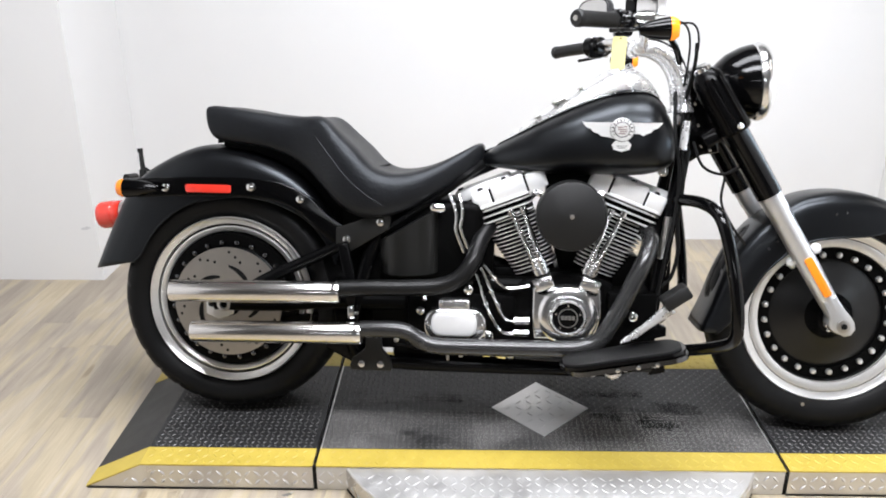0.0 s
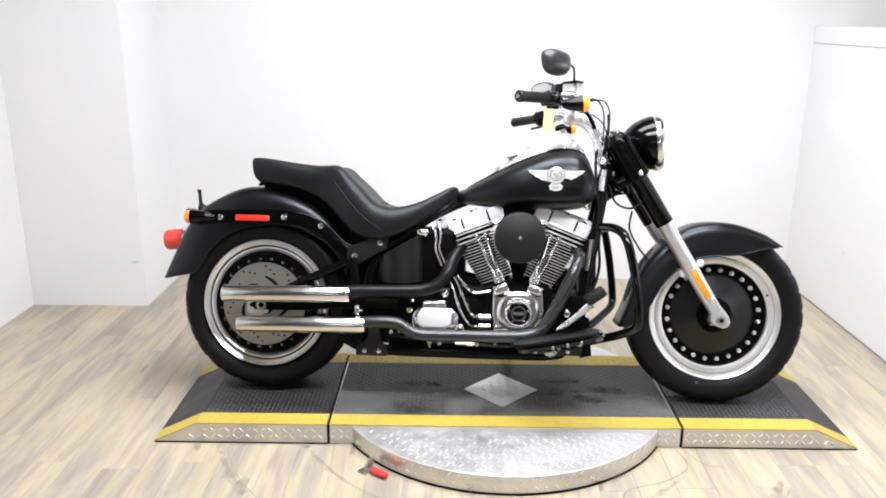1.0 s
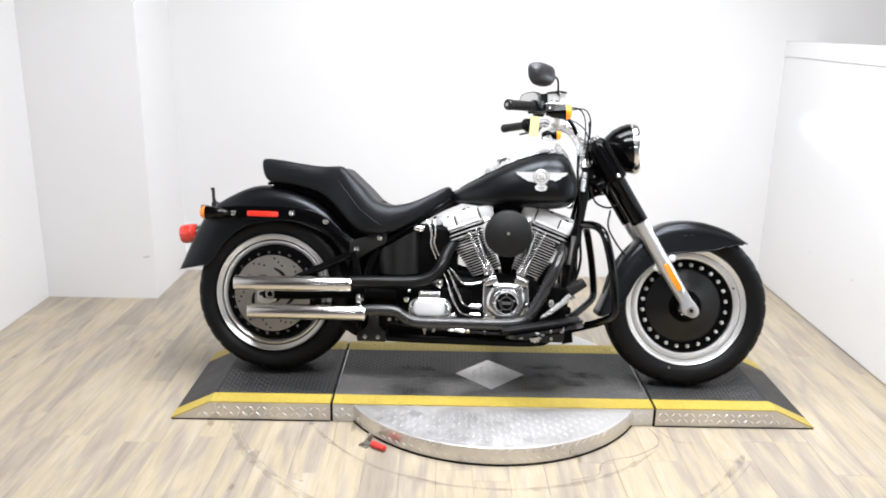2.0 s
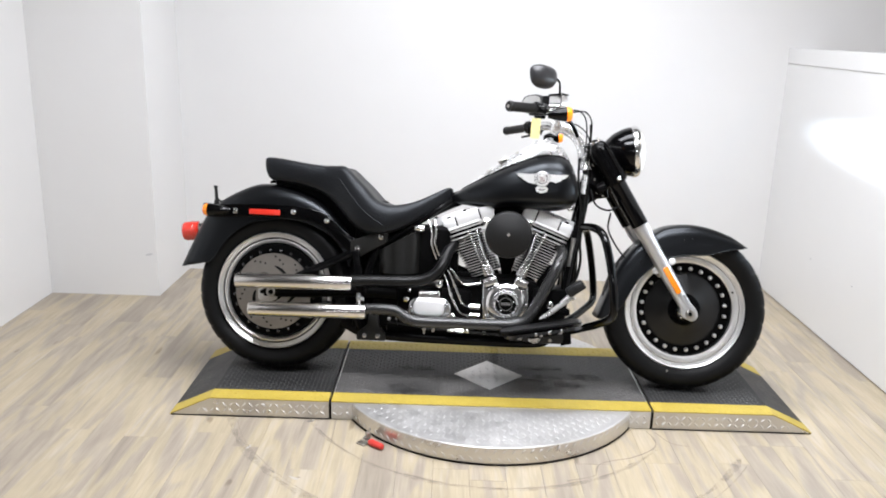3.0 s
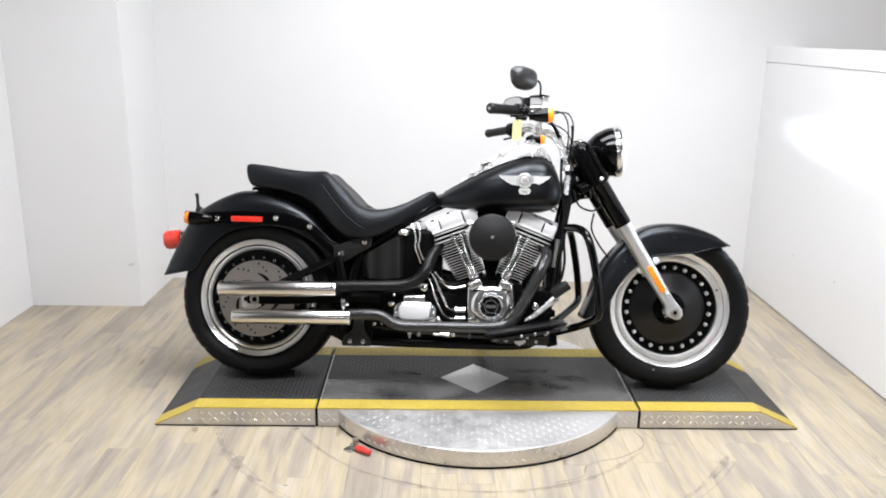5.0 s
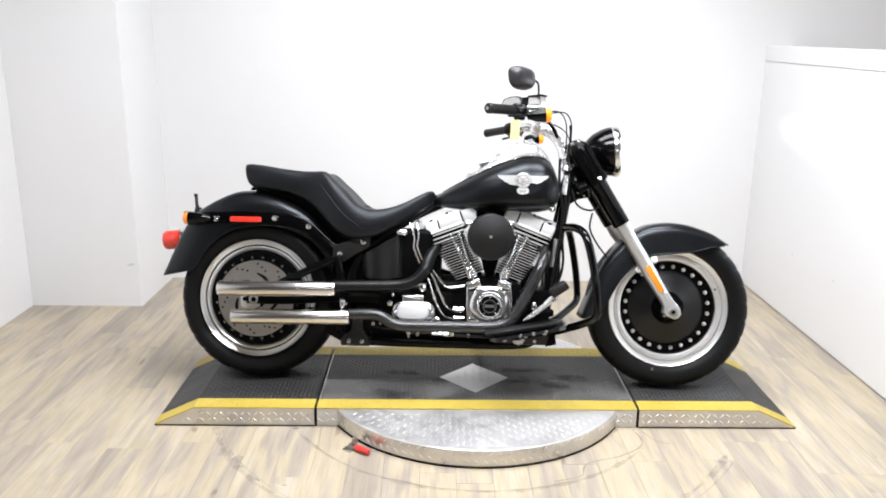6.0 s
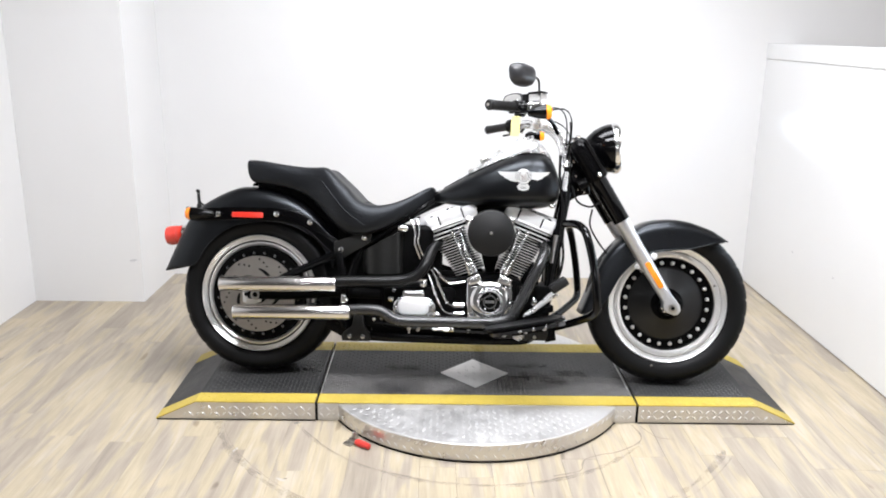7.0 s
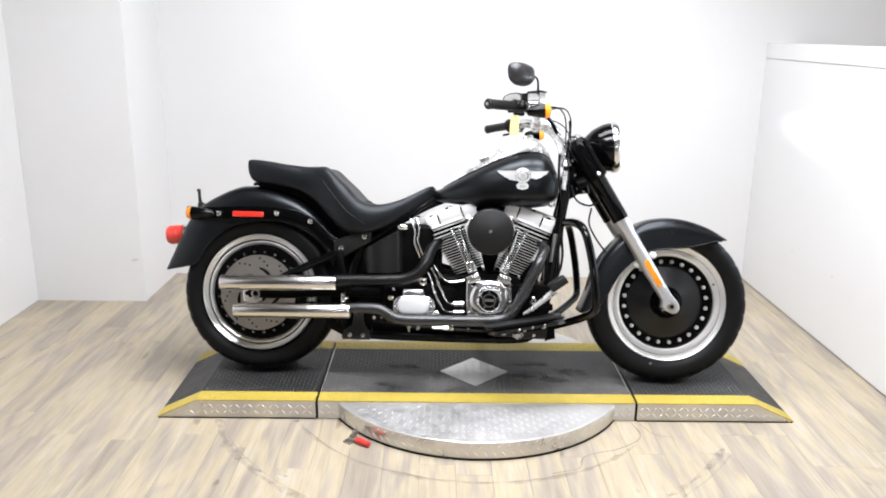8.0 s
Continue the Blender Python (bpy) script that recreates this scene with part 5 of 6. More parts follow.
for d in (-1, 1):
    a = Vector((math.sin(radians(21)) * d, 0, math.cos(radians(21))))
    u = Vector((a.z, 0, -a.x)) * (-d)          # towards the inside of the V
    v = Vector((0, 1, 0))
    H = Vector((0.1045 + d * 0.1715, 0, 0.606))

    def layer(h, u0, u1, y0, y1, r=0.02):
        return [H + a * h + u * pu + v * py for pu, py in rounded(u0, u1, y0, y1, min(r, (u1 - u0) * 0.45, (y1 - y0) * 0.45), 5)]

    def slab(h0, h1, u0, u1, y0, y1, r=0.02, bm=None):
        return rings(bm or bmesh.new(), [layer(h, u0, u1, y0, y1, r) for h in (h0, h1)])

    def soft_block(h0, h1, u0, u1, y0, y1, r=0.018, e=0.006):
        """A cast block with a rounded upper edge."""
        return rings(bmesh.new(), [layer(h, u0 + k, u1 - k, y0 + k, y1 - k, r) for h, k in ((h0, 0.001), (h0 + 0.0015, 0.0), (h1 - e, 0.0), (h1 - e * 0.4, e * 0.3), (h1, e))])

    def bolt(pu, py, h, r=0.0075, mat=DARKSTEEL, owner=None):
        part("bolt", lathe([(r, 0), (r, 0.006), (r * 0.6, 0.007), (r * 0.5, 0.002), (0, 0.002)], H + a * h + u * pu + v * py, a, 12), mat, owner)

    cyl = part("cylinder", rings(bmesh.new(), [layer(h, c - w, c + w, -0.054, 0.058, 0.03) for h, c, w in ((-0.225, 0.027, 0.048), (-0.19, 0.025, 0.048), (-0.10, 0.004, 0.054), (-0.03, 0.0, 0.062))]), FINB, bike, "black finned cylinder")
    for k in range(15):
        f = k / 14
        h = -0.197 + 0.153 * f
        c, w = 0.026 * (1 - f) ** 0.9, 0.060 + 0.014 * f
        fin = part("fin", slab(h, h + 0.0031, c - w, c + w, -0.078 - 0.010 * f, 0.075, 0.036), FINE, cyl, "", 40)
        fin.data.materials.append(FINB)
        for face in fin.data.polygons:
            if abs(face.normal.dot(a)) > 0.9:
                face.material_index = 1
    head = part("cylinder_head", slab(-0.040, 0.008, -0.060, 0.062, -0.080, 0.07, 0.03), FINB, bike, "finned cylinder head")
    for k in range(3):
        fin = part("fin", slab(-0.0350 + k * 0.0160, -0.0300 + k * 0.0160, -0.075, 0.076, -0.104, 0.085, 0.026), FINE, head, "", 40)
        fin.data.materials.append(FINB)
        for face in fin.data.polygons:
            if abs(face.normal.dot(a)) > 0.9:
                face.material_index = 1
    # rocker cover in its cast blocks
    rock = part("rocker_cover", soft_block(0.013, 0.063, -0.0194, 0.0760, -0.106, 0.085, 0.008), SATIN, bike, "silver rocker cover", 40)
    part("rocker_end", soft_block(0.013, 0.055, -0.0745, -0.0206, -0.106, 0.085, 0.010), SATIN, rock, "", 40)
    part("rocker_flange", soft_block(0.006, 0.0145, -0.076, 0.079, -0.110, 0.088, 0.020, 0.002), SATIN, rock, "", 40)
    part("rocker_top", soft_block(0.040, 0.072, -0.114, 0.045, -0.074, 0.08, 0.016, 0.006), SATIN, rock, "", 40)
    part("rocker_inner", soft_block(0.010, 0.057, 0.0776, 0.132, -0.105, 0.080, 0.008), SATIN, rock, "", 40)
    part("rocker_split", slab(0.012, 0.052, -0.0240, -0.0160, -0.1035, 0.06, 0.002), GASKET, rock)
    part("rocker_split", slab(0.012, 0.054, 0.0730, 0.0800, -0.1035, 0.06, 0.002), GASKET, rock)
    for pu, py, h in ((-0.044, -0.088, 0.0545), (0.024, -0.088, 0.0625), (0.108, -0.082, 0.0565), (-0.096, -0.050, 0.0715)):
        # flat black disc in place of the dark, shaded well round each bolt
        part("bolt_well", lathe([(0.0120, 0), (0.0120, 0.0012), (0, 0.0012)], H + a * h + u * pu + v * py, a, 14), GASKET, rock)
        bolt(pu, py, h, 0.0075, DARKSTEEL, rock)
    hx = 0.032 if d < 0 else 0.190
    part("head_bolt", lathe([(0.0095, 0), (0.0095, 0.008), (0.007, 0.010), (0.0, 0.011)], (hx, -0.100, 0.636), (0, -1, 0), 16), CHROME, rock, "chrome head bolt")
    part("spark_plug", rod(H - a * 0.012 + u * 0.070 - v * 0.06, H + a * 0.004 + u * 0.095 - v * 0.12, 0.008), CHROME, head)
    # pushrod tubes
    for x0, z0, x1, z1 in (((0.031, 0.433, -0.047, 0.596), (0.046, 0.437, -0.015, 0.604)) if d < 0 else ((0.174, 0.432, 0.252, 0.597), (0.160, 0.438, 0.218, 0.602))):
        p, q = Vector((x0, -0.122, z0)), Vector((x1, -0.117, z1))
        w, n = (q - p).normalized(), (q - p).length
        part("pushrod_tube", lathe([(0.0115, -0.01), (0.0115, n * 0.17), (0.0085, n * 0.19), (0.0085, n * 0.62), (0.0066, n * 0.64), (0.0066, n * 0.88), (0.010, n * 0.90), (0.010, n)], p, w, 14), CHROME, cyl, "chrome pushrod tube")
        part("tappet_collar", lathe([(0.0150, -0.006), (0.0150, 0.004), (0.0128, 0.006), (0.0128, 0.013), (0.0142, 0.014), (0.0142, 0.019), (0.011, 0.021)], p, w, 14), POLISH, cyl, "chrome tappet collar")
    quad = [(0.090, 0.408), (0.042, 0.429), (0.030, 0.400), (0.076, 0.380)]
    lb = part("lifter_block", prism([(0.1065 + d * qx, qz) for qx, qz in quad], -0.160, -0.09, 0.006), POLISH, bike, "chrome lifter block")
    for qx, qz in ((0.078, 0.402), (0.044, 0.416)):
        part("bolt", lathe([(0.006, 0), (0.006, 0.005), (0, 0.006)], (0.1065 + d * qx, -0.160, qz), (0, -1, 0), 8), CHROME, lb)

# cam cover and timer cover
cc = part("cam_cover", prism([(0.024, 0.256), (0.018, 0.317), (0.018, 0.392), (0.026, 0.398), (0.036, 0.384), (0.075, 0.397), (0.110, 0.400), (0.142, 0.397), (0.180, 0.384), (0.188, 0.398), (0.195, 0.392), (0.198, 0.323), (0.190, 0.285), (0.179, 0.262), (0.165, 0.256)], -0.155, -0.112, 0.007), POLISH, bike, "polished cam cover")
part("cam_dome", lathe([(0.078, 0), (0.076, 0.010), (0.066, 0.017), (0.05, 0.019), (0.0, 0.019)], (CR.x, -0.154, CR.z), (0, -1, 0), 48), POLISH, cc)
part("timer_cover", lathe([(0.050, 0), (0.050, 0.006), (0.047, 0.010), (0.042, 0.0105), (0.040, 0.007), (0.0, 0.007)], (CR.x, -0.173, CR.z), (0, -1, 0), 40), POLISH, cc, "round chrome timer cover")
part("timer_bezel", lathe([(0.0400, 0), (0.0405, 0.006), (0.0420, 0.0085), (0.0445, 0.0085), (0.0465, 0.006), (0.0470, 0)], (CR.x, -0.1795, CR.z), (0, -1, 0), 44, cap=False), BRUSHED, cc, "chrome ring")
part("timer_face", lathe([(0.040, 0), (0.040, 0.002), (0.026, 0.002), (0.0, 0.003)], (CR.x, -0.1795, CR.z), (0, -1, 0), 36), GLOSS, cc, "black timer face")
part("timer_ring", lathe([(0.026, 0), (0.026, 0.0015), (0.023, 0.0015), (0.023, 0)], (CR.x, -0.1822, CR.z), (0, -1, 0), 32, cap=False), CHROME, cc)
bm = bmesh.new()
for k in range(4):
    box(bm, CR.x - 0.0185 + k * 0.0095, CR.x - 0.0105 + k * 0.0095, -0.1840, -0.1825, CR.z - 0.005, CR.z + 0.006)
part("timer_mark", bm, CHROME, cc)
for k in range(5):
    t = 2 * math.pi * k / 5 + math.pi / 2
    part("bolt", lathe([(0.003, 0), (0.003, 0.002), (0, 0.0025)], (CR.x + 0.033 * math.cos(t), -0.1815, CR.z + 0.033 * math.sin(t)), (0, -1, 0), 8), CHROME, cc)
for bx, bz in ((0.032, 0.268), (0.028, 0.391), (0.185, 0.392), (0.170, 0.268), (0.188, 0.318)):
    part("bolt", lathe([(0.0055, 0), (0.0055, 0.004), (0, 0.005)], (bx, -0.155, bz), (0, -1, 0), 8), CHROME, cc)

part("regulator_bolt", lathe([(0.013, 0), (0.013, 0.006), (0.006, 0.010), (0, 0.010)], (0.280, -0.150, 0.325), (0, -1, 0), 14), CHROME, bike, "chrome bolt")
part("wiring_cover", B(0.330, 0.388, -0.075, 0.06, 0.36, 0.60, bevel=0.012), FINB, bike, "black wiring cover")
part("tank_bolt", lathe([(0.014, 0), (0.014, 0.006), (0.009, 0.007), (0.008, 0.012), (0, 0.012)], (0.345, -0.105, 0.704), (0, -1, 0), 16), CHROME, bike, "chrome tank bolt")

# air cleaner
ac = part("air_cleaner", lathe([(0.0, 0), (0.075, 0), (0.088, 0.004), (0.0905, 0.012), (0.0905, 0.040), (0.087, 0.052), (0.078, 0.058), (0.0, 0.062)], (0.108, -0.155, 0.590), (0, -1, 0), 56), WRINKLE, bike, "round wrinkle-black air cleaner")
part("centre_bolt", lathe([(0.006, 0), (0.006, 0.003), (0.002, 0.004), (0, 0.002)], (0.108, -0.2168, 0.590), (0, -1, 0), 12), STEEL, ac)
# lower taper is added to hide the lit case top between the cylinders
part("throttle_body", prism([(0.048, 0.690), (0.168, 0.690), (0.166, 0.600), (0.150, 0.520), (0.124, 0.424), (0.092, 0.424), (0.066, 0.520), (0.050, 0.600)], -0.060, 0.050, 0.008), FINB, ac, "black throttle body, drawn down to darken the V")
part("intake", rod((0.101, -0.15, 0.60), (0.101, -0.02, 0.58), 0.035), FINB, ac)

# gearbox cover
gc = part("gearbox_cover", prism(rounded(-0.269, -0.102, 0.240, 0.330, 0.040, 8), -0.160, -0.12, 0.008), POLISH, bike, "silver gearbox side cover")
part("gearbox_cap", prism(rounded(-0.249, -0.127, 0.259, 0.324, 0.026, 8), -0.178, -0.159, 0.008), SATIN, gc, "silver raised cap")
part("gearbox_lid", prism(rounded(-0.230, -0.147, 0.326, 0.356, 0.008), -0.158, -0.10, 0.004), POLISH, gc)
for bx, bz in ((-0.259, 0.288), (-0.113, 0.288), (-0.224, 0.345), (-0.153, 0.345)):
    part("bolt", lathe([(0.006, 0), (0.006, 0.005), (0, 0.006)], (bx, -0.160, bz), (0, -1, 0), 8), CHROME, gc)
for bx, bz, r in ((-0.270, 0.352, 0.007), (-0.280, 0.319, 0.011), (-0.152, 0.380, 0.012), ):
    part("bolt", lathe([(r, 0), (r, 0.006), (r * 0.5, 0.010), (0, 0.010)], (bx, -0.135, bz), (0, -1, 0), 12), CHROME, bike, "chrome bolt")

part("cover_ear", lathe([(0.013, 0), (0.013, 0.022), (0.010, 0.025), (0.006, 0.025), (0.0, 0.028)], (-0.095, -0.128, 0.258), (0, -1, 0), 14), CHROME, gc, "chrome bolt ear")

# oil lines
for pts in ([(-0.113, -0.12, 0.445), (-0.076, -0.135, 0.405), (-0.053, -0.135, 0.387), (-0.025, -0.135, 0.387), (0.010, -0.132, 0.394)],
            [(-0.133, -0.12, 0.420), (-0.103, -0.148, 0.341), (-0.073, -0.150, 0.282), (-0.044, -0.150, 0.267), (-0.008, -0.148, 0.268)],
            [(-0.121, -0.12, 0.438), (-0.083, -0.144, 0.362), (-0.059, -0.146, 0.312), (-0.033, -0.146, 0.299), (-0.008, -0.146, 0.300)],
            [(-0.207, -0.135, 0.633), (-0.192, -0.146, 0.599), (-0.187, -0.146, 0.574), (-0.188, -0.146, 0.537), (-0.166, -0.14, 0.480)],
            [(-0.182, -0.135, 0.634), (-0.173, -0.146, 0.604), (-0.172, -0.146, 0.575), (-0.176, -0.146, 0.545), (-0.156, -0.14, 0.493)]):
    part("oil_line", tube(pts, 0.0043, 10, 5), CHROME, bike, "chrome oil line")
for z in (0.301, 0.268):
    part("line_fitting", lathe([(0.006, -0.006), (0.0105, -0.004), (0.0105, 0.010), (0.0085, 0.012), (0.0085, 0.018), (0.0112, 0.020), (0.0112, 0.034)], (-0.024, -0.147, z), (1, 0, 0), 6), CHROME, bike, "chrome line fitting")
for bx, bz, d in ((-0.094, 0.384, (0.47, 0, -0.88)), (-0.076, 0.348, (0.5, 0, -0.87)), (-0.107, 0.350, (0.45, 0, -0.89)), (-0.088, 0.418, (0.68, 0, -0.73))):
    part("line_ferrule", lathe([(0.0055, 0), (0.0066, 0.001), (0.0066, 0.009), (0.0055, 0.010)], (bx, -0.146, bz), d, 10), CHROME, bike)

# exhaust
for nm, z, x0, x1 in (("upper_muffler", 0.371, -0.943, -0.485), ("lower_muffler", 0.263, -0.888, -0.428)):
    m = part(nm, lathe([(0.022, 0.012), (0.026, 0.002), (0.0285, 0.0), (0.0295, 0.004), (0.0295, x1 - x0 - 0.012), (0.027, x1 - x0 - 0.002), (0.022, x1 - x0)], (x0, -0.200, z - 0.006), (1, 0, 0.022), 36), MUFFLER, bike, "chrome straight muffler")
    part("muffler_clamp", lathe([(0.0305, 0), (0.0305, 0.010)], (x1 - 0.022, -0.200, z + 0.004), (1, 0, 0.022), 36), CHROME, m)
    # black disc just inside the mouth stands for the shaded bore
    part("muffler_bore", lathe([(0.0225, 0.013), (0.0225, 0.016), (0.0, 0.016)], (x0, -0.200, z - 0.006), (1, 0, 0.022), 24), GASKET, m)
part("upper_pipe", tube([(-0.493, -0.195, 0.384), (-0.403, -0.19, 0.388), (-0.303, -0.185, 0.39), (-0.228, -0.18, 0.396), (-0.175, -0.175, 0.418), (-0.141, -0.16, 0.463), (-0.122, -0.115, 0.515), (-0.09, -0.06, 0.555), (-0.06, -0.02, 0.565)], 0.0215, 18), PIPEB, bike, "dark exhaust pipe")
part("lower_pipe", tube([(-0.433, -0.2, 0.277), (-0.363, -0.2, 0.28), (-0.313, -0.2, 0.276), (-0.268, -0.2, 0.25), (-0.223, -0.2, 0.239), (-0.103, -0.2, 0.24), (0.077, -0.2, 0.243), (0.147, -0.2, 0.249), (0.192, -0.198, 0.271), (0.227, -0.19, 0.323), (0.272, -0.175, 0.413), (0.303, -0.16, 0.478), (0.322, -0.115, 0.525), (0.305, -0.06, 0.555), (0.27, -0.02, 0.565)], 0.0225, 18, 7), PIPE, bike, "dark exhaust pipe")
mb = part("muffler_bracket", prism([(-0.500, 0.500), (-0.470, 0.500), (-0.452, 0.405), (-0.450, 0.335), (-0.474, 0.335), (-0.480, 0.405)], -0.178, -0.160, 0.004), FRAMEB, bike, "black muffler bracket")
part("clamp_screw", rod((-0.470, -0.176, 0.314), (-0.442, -0.176, 0.316), 0.006, 8), CHROME, mb)
part("bracket_clamp", B(-0.470, -0.454, -0.184, -0.165, 0.300, 0.336, bevel=0.003), CHROME, mb)

# engine guard
for s in (-1, 1):
    part("engine_guard", tube([(0.37, s * 0.04, 0.625), (0.39, s * 0.10, 0.630), (0.425, s * 0.20, 0.632), (0.452, s * 0.265, 0.612), (0.470, s * 0.295, 0.56), (0.490, s * 0.315, 0.46), (0.502, s * 0.318, 0.36), (0.498, s * 0.300, 0.305), (0.455, s * 0.24, 0.270), (0.39, s * 0.15, 0.235), (0.32, s * 0.09, 0.205)], 0.0155, 14, 6), GLOSS, bike, "black engine guard")

# footboards and brake pedal
for s in (-1, 1):
    out = rounded(0.085, 0.395 if s < 0 else 0.30, 0.205, 0.335, 0.052, 6)
    m = Matrix.Translation((0, 0, 0.248)) @ Euler((0, radians(-11), 0)).to_matrix().to_4x4()
    bm = bmesh.new()
    rings(bm, [[m @ Vector((px - 0.24, s * py, dz)) for px, py in out] for dz in (0.0, 0.008)])
    fb = part("footboard", bm, GLOSS, bike, "black footboard")
    bm = bmesh.new()
    rings(bm, [[m @ Vector(((px - 0.24) * 0.94, s * (0.27 + (py - 0.27) * 0.9), dz)) for px, py in out] for dz in (0.008, 0.013)])
    part("board_rubber", bm, GRIPM, fb, "ribbed rubber pad")
    rail = rounded(0.100, 0.400 if s < 0 else 0.30, 0.215, 0.332, 0.050, 6)
    bm = bmesh.new()
    rings(bm, [[m @ Vector((px - 0.24, s * py, dz)) for px, py in rail] for dz in (-0.018, -0.006)])
    part("board_rail", bm, DARKSTEEL, fb, "dark steel rail under the board")
    for px in (-0.02, 0.03, 0.075):
        part("rail_bolt", lathe([(0.006, 0), (0.006, 0.005), (0, 0.006)], m @ Vector((px, s * 0.332, -0.012)), (0, s, 0), 8), CHROME, fb)
    for px in (-0.08, 0.0, 0.07):
        part("bolt", lathe([(0.008, 0), (0.008, 0.008), (0, 0.009)], m @ Vector((px, s * 0.305, -0.018)), (0, 0, -1), 8), STEEL, fb)
    part("board_bracket", prism([(-0.04, -0.030), (0.08, -0.030), (0.10, -0.019), (-0.06, -0.019)], min(s * 0.24, s * 0.31), max(s * 0.24, s * 0.30), 0.003, m=m), FRAMEB, fb, "black bracket")
    part("board_support", tube([(-0.08, s * 0.10, 0.20), (-0.04, s * 0.2, 0.215), (-0.01, s * 0.26, 0.225)], 0.012, 8), FRAMEB, fb)
    for o in fb.children_recursive + [fb]:
        o.location.x += 0.24 if o == fb else 0.0
bm = prism([(0.236, 0.277), (0.272, 0.292), (0.315, 0.326), (0.350, 0.352), (0.368, 0.364), (0.346, 0.384), (0.322, 0.360), (0.290, 0.328), (0.238, 0.286)], -0.262, -0.246, 0.004)
pd = part("brake_pedal", bm, BRUSHED, bike, "chrome brake pedal")
part("pedal_pad", B(-0.036, 0.036, -0.032, 0.032, -0.017, 0.017, bevel=0.007, m=Matrix.Translation((0.366, -0.255, 0.402)) @ Euler((0, radians(-35), 0)).to_matrix().to_4x4()), GRIPM, pd, "black rubber pad")
part("pedal_bracket", prism([(0.262, 0.294), (0.292, 0.318), (0.334, 0.326), (0.350, 0.320), (0.351, 0.298), (0.300, 0.284), (0.274, 0.282)], -0.244, -0.215, 0.004), FRAMEB, pd, "black pedal bracket")
pv = part("pedal_pivot", lathe([(0.018, 0), (0.023, 0.005), (0.0235, 0.036), (0.018, 0.046), (0, 0.048)], (0.219, -0.235, 0.212), (0, -1, 0), 20), BRUSHED, pd, "bright satin pivot")
part("pivot_shaft", rod((0.220, -0.15, 0.210), (0.219, -0.24, 0.212), 0.012), FRAMEB, pv)

# ---- sales tag on the handlebar ----
at = pose(-0.056, -0.036, T, 0, 0, -3.5) @ pose(0, 0, 0, -12.8, 0, 0)
tag = empty("paper_tag", at @ pose(0.183, -0.400, 1.012, 12.8, 0, 8), "yellow paper tag hanging from the handlebar", "tag")
part("card", prism(rounded(-0.016, 0.016, -0.072, 0.0, 0.005), -0.0006, 0.0006), YELLOWTAG, tag, "yellow card", 0)
part("string", tube([(0.0, 0, -0.006), (-0.006, 0.003, 0.02), (0.0, 0.006, 0.040), (0.008, 0.003, 0.02), (0.002, 0, -0.006)], 0.0012, 6, 4), GASKET, tag)


# ---- locking pin on the floor ----
pin = empty("locking_pin", pose(-0.452, -0.482, 0.0, 0, 0, -36), "small steel locking pin with a red rubber grip on the floor", "locking pin")
part("grip", lathe([(0.0, 0), (0.010, 0.002), (0.0125, 0.01), (0.0115, 0.04), (0.010, 0.062), (0.0, 0.066)], (0.010, 0, 0.0126), (1, 0, 0), 16), REDGRIP, pin, "red rubber grip")
bm = B(-0.020, 0.014, -0.007, 0.007, 0.006, 0.014, bevel=0.001)
box(bm, -0.030, 0.004, -0.026, 0.012, 0.0005, 0.006, bevel=0.001)
box(bm, -0.022, -0.012, 0.000, 0.040, 0.010, 0.020, bevel=0.002)
lathe([(0.009, 0), (0.009, 0.03), (0.006, 0.034), (0, 0.034)], (-0.012, 0.018, 0.004), (0, 0, 1), 10, bm)
part("lever", bm, STEEL, pin, "steel lever")

# ---- floor planks ----
SCORE = material("scored_vinyl", (0.25, 0.21, 0.17), 0.6, vary=0.4, scale=20)


def score(rad, wide, a0, a1, wob, mat, high):
    """A worn line scratched round the turntable."""
    bm = bmesh.new()
    n = 90
    rows = []
    for i in range(n + 1):
        a = radians(a0 + (a1 - a0) * i / n)
        q = rad + wob * noise.noise((3 * math.cos(a), 3 * math.sin(a), rad))
        w = wide * (0.35 + abs(noise.noise((9 * math.cos(a), 9 * math.sin(a), rad + 3))) * 1.6)
        rows.append([Vector((rr * math.cos(a), rr * math.sin(a), high)) for rr in (q - w, q + w)])
    rings(bm, rows, closed=False)
    return tagged(part("trim_floor_score", bm, mat, None, "faint scored arc in the vinyl floor", 0), category="trim", kind="structure")


def tear(points, wide):
    bm = bmesh.new()
    line = spline([(x, y, 0.0007) for x, y in points], 5)
    rows = []
    for i, p in enumerate(line):
        d = (line[min(i + 1, len(line) - 1)] - line[max(i - 1, 0)]).normalized()
        w = wide * (0.4 + 1.4 * abs(noise.noise(p * 14)))
        rows.append([p + Vector((-d.y, d.x, 0)) * w, p - Vector((-d.y, d.x, 0)) * w])
    rings(bm, rows, closed=False)
    return tagged(part("trim_floor_tear", bm, SCORE, None, "ragged seam in the vinyl floor", 0), category="trim", kind="structure")


tear([(0.590, -0.320), (0.605, -0.40), (0.580, -0.46), (0.494, -0.523), (0.43, -0.545), (0.372, -0.573), (0.352, -0.61), (0.335, -0.655), (0.24, -0.691)], 0.0032)
tear([(0.62, -0.33), (0.66, -0.41), (0.72, -0.43)], 0.0028)
FAINT = worn_film("faint_scuffed_band", (0.25, 0.22, 0.195), 26.0, 0.36, 0.70, 0.32)
score(0.747, 0.0016, 212, 296, 0.006, SCORE, 0.0006)
score(0.752, 0.011, 202, 322, 0.006, FAINT, 0.0009)
score(1.032, 0.018, 198, 240, 0.006, FAINT, 0.0009)
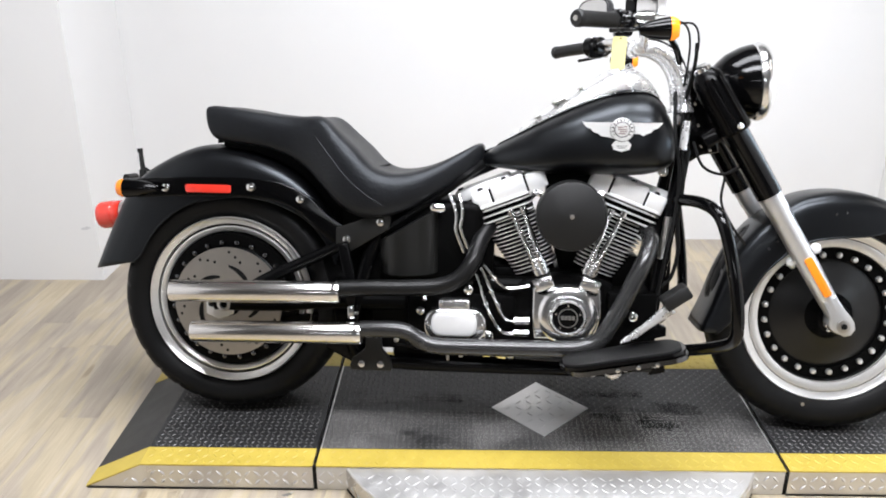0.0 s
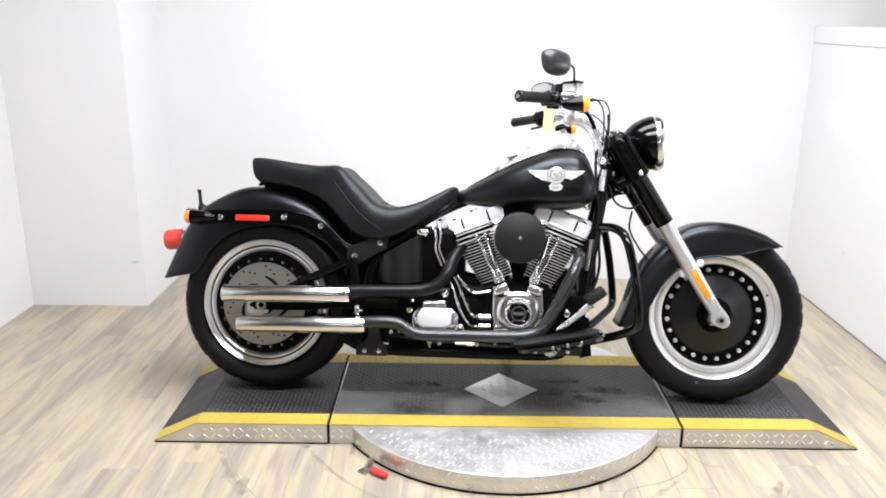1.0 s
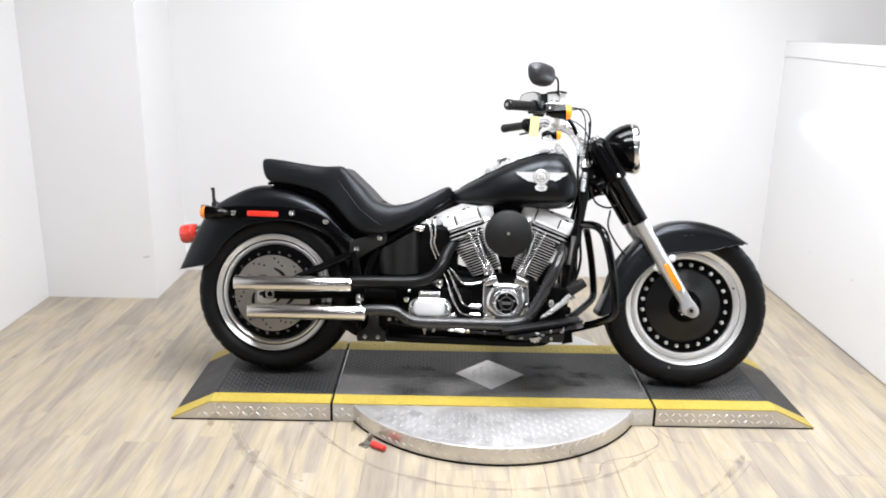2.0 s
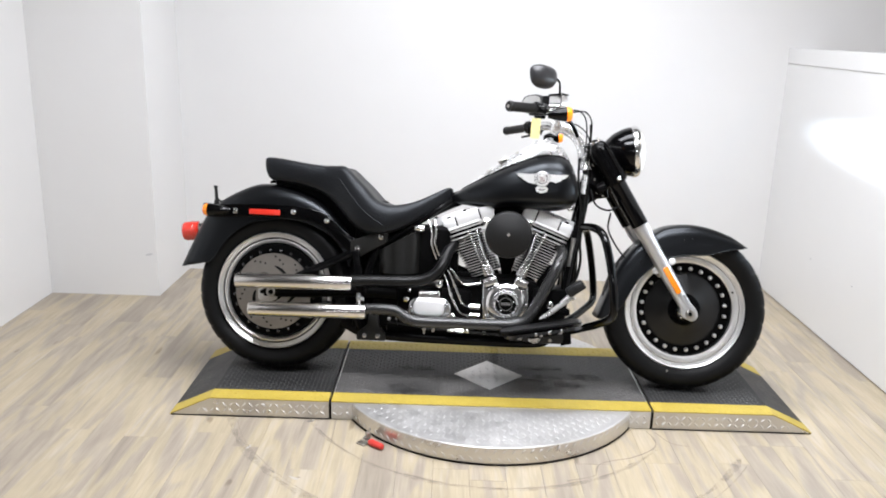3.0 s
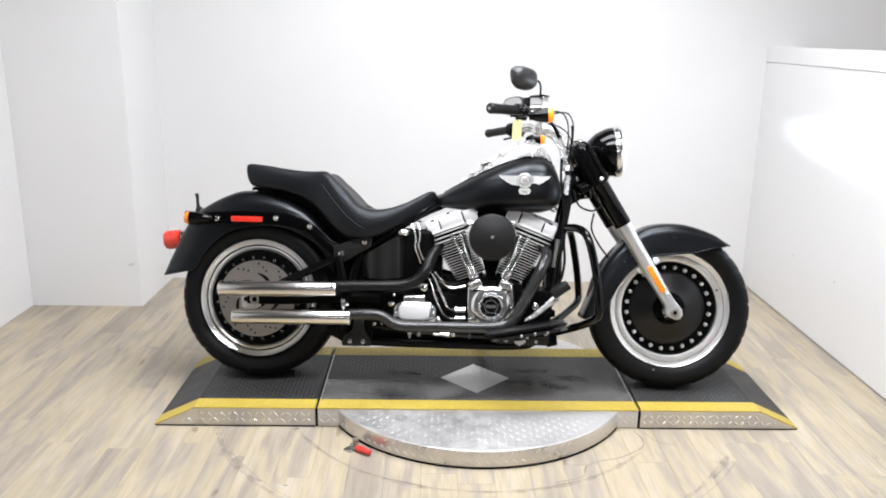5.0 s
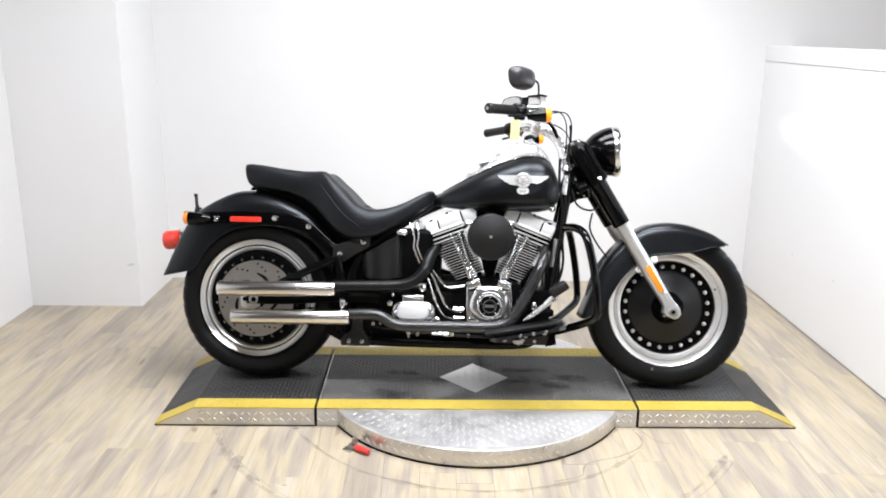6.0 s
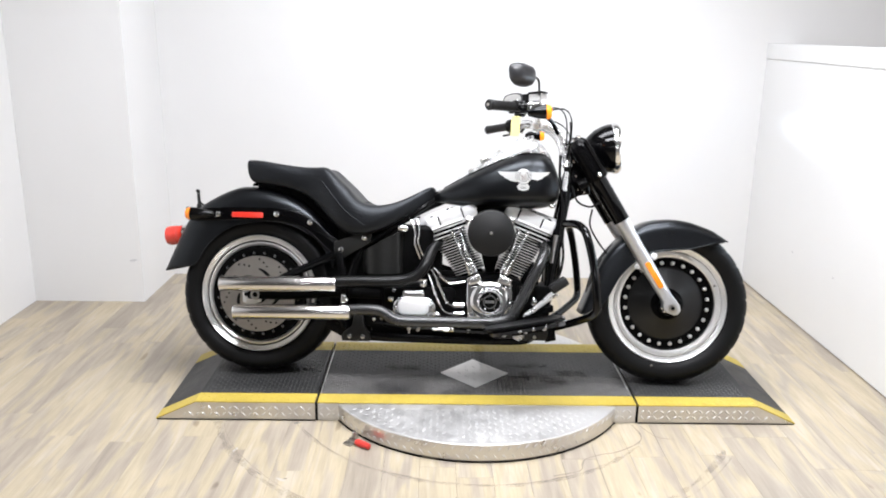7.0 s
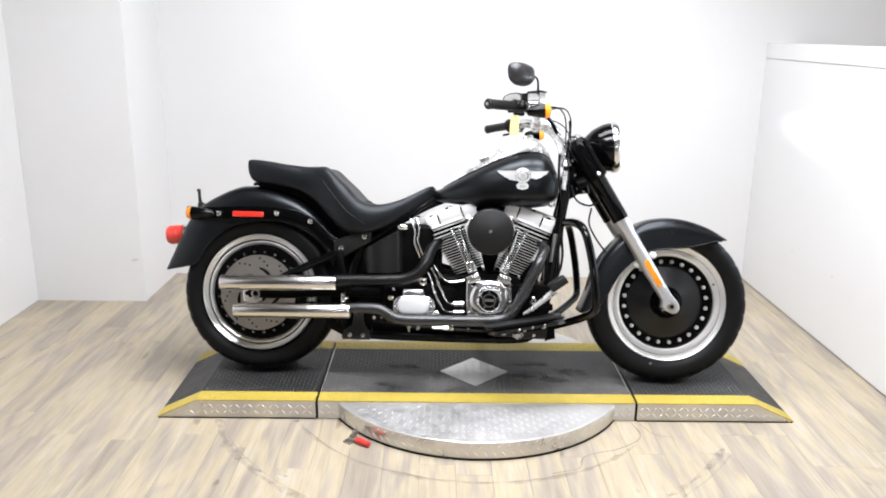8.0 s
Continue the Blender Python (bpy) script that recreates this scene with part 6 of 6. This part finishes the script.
score(1.012, 0.0014, 199, 236, 0.008, SCORE, 0.0006)
score(1.014, 0.014, 306, 330, 0.006, FAINT, 0.0009)
score(1.045, 0.0030, 308, 328, 0.010, FAINT, 0.0011)

WORN = material("pale_worn_vinyl", (0.47, 0.44, 0.40), 0.6, vary=0.2, scale=40)
DARKMARK = material("dark_floor_mark", (0.17, 0.16, 0.15), 0.6, vary=0.4, scale=60)


def smudge(x, y, a, c, turn, mat):
    """A small worn mark on the floor."""
    bm = bmesh.new()
    pts = []
    for i in range(22):
        t = 2 * math.pi * i / 22
        k = 0.65 + 0.9 * abs(noise.noise((2.5 * math.cos(t) + x * 7, 2.5 * math.sin(t) + y * 7, 0.3)))
        px, py = a * k * math.cos(t), c * k * math.sin(t)
        w = radians(turn)
        pts.append(bm.verts.new((x + px * math.cos(w) - py * math.sin(w), y + px * math.sin(w) + py * math.cos(w), 0.0005)))
    bm.faces.new(pts)
    return tagged(part("trim_floor_mark", bm, mat, None, "small worn mark on the vinyl floor", 0), category="trim", kind="structure")


smudge(-0.683, -0.326, 0.016, 0.007, 20, DARKMARK)
smudge(-0.674, -0.320, 0.010, 0.004, 60, WORN)
smudge(-0.867, -0.532, 0.020, 0.006, 70, WORN)
smudge(-0.669, -0.726, 0.022, 0.007, -30, WORN)
smudge(-0.655, -0.720, 0.008, 0.003, 10, DARKMARK)
smudge(-0.749, -0.688, 0.014, 0.003, -45, DARKMARK)

floor = structure("floor", B(LEFT - 0.12, 3.42, NEAR, BACK + 0.12, -0.12, -0.0045), GASKET, "ash and tan wood-look vinyl plank floor")
PW, PL = 0.124, 0.92
mesh_of = {}
rng = random.Random(5)
x = LEFT
while x < 3.3:
    y = NEAR - rng.uniform(0.05, 1.1)
    while y < BACK:
        y0, y1 = max(y, NEAR), min(y + PL, BACK)
        key = round(y1 - y0, 3)
        if key > 0.02:
            if key not in mesh_of:
                b = B(0.0004, PW - 0.0004, 0.0003, key - 0.0003, -0.0045, 0.0)
                me = bpy.data.meshes.new("plank")
                b.to_mesh(me)
                b.free()
                me.materials.append(PLANK)
                mesh_of[key] = me
            o = new("plank", mesh_of[key])
            o.location = (x, y0, 0)
            o.parent = floor
        y += PL
    x += PW
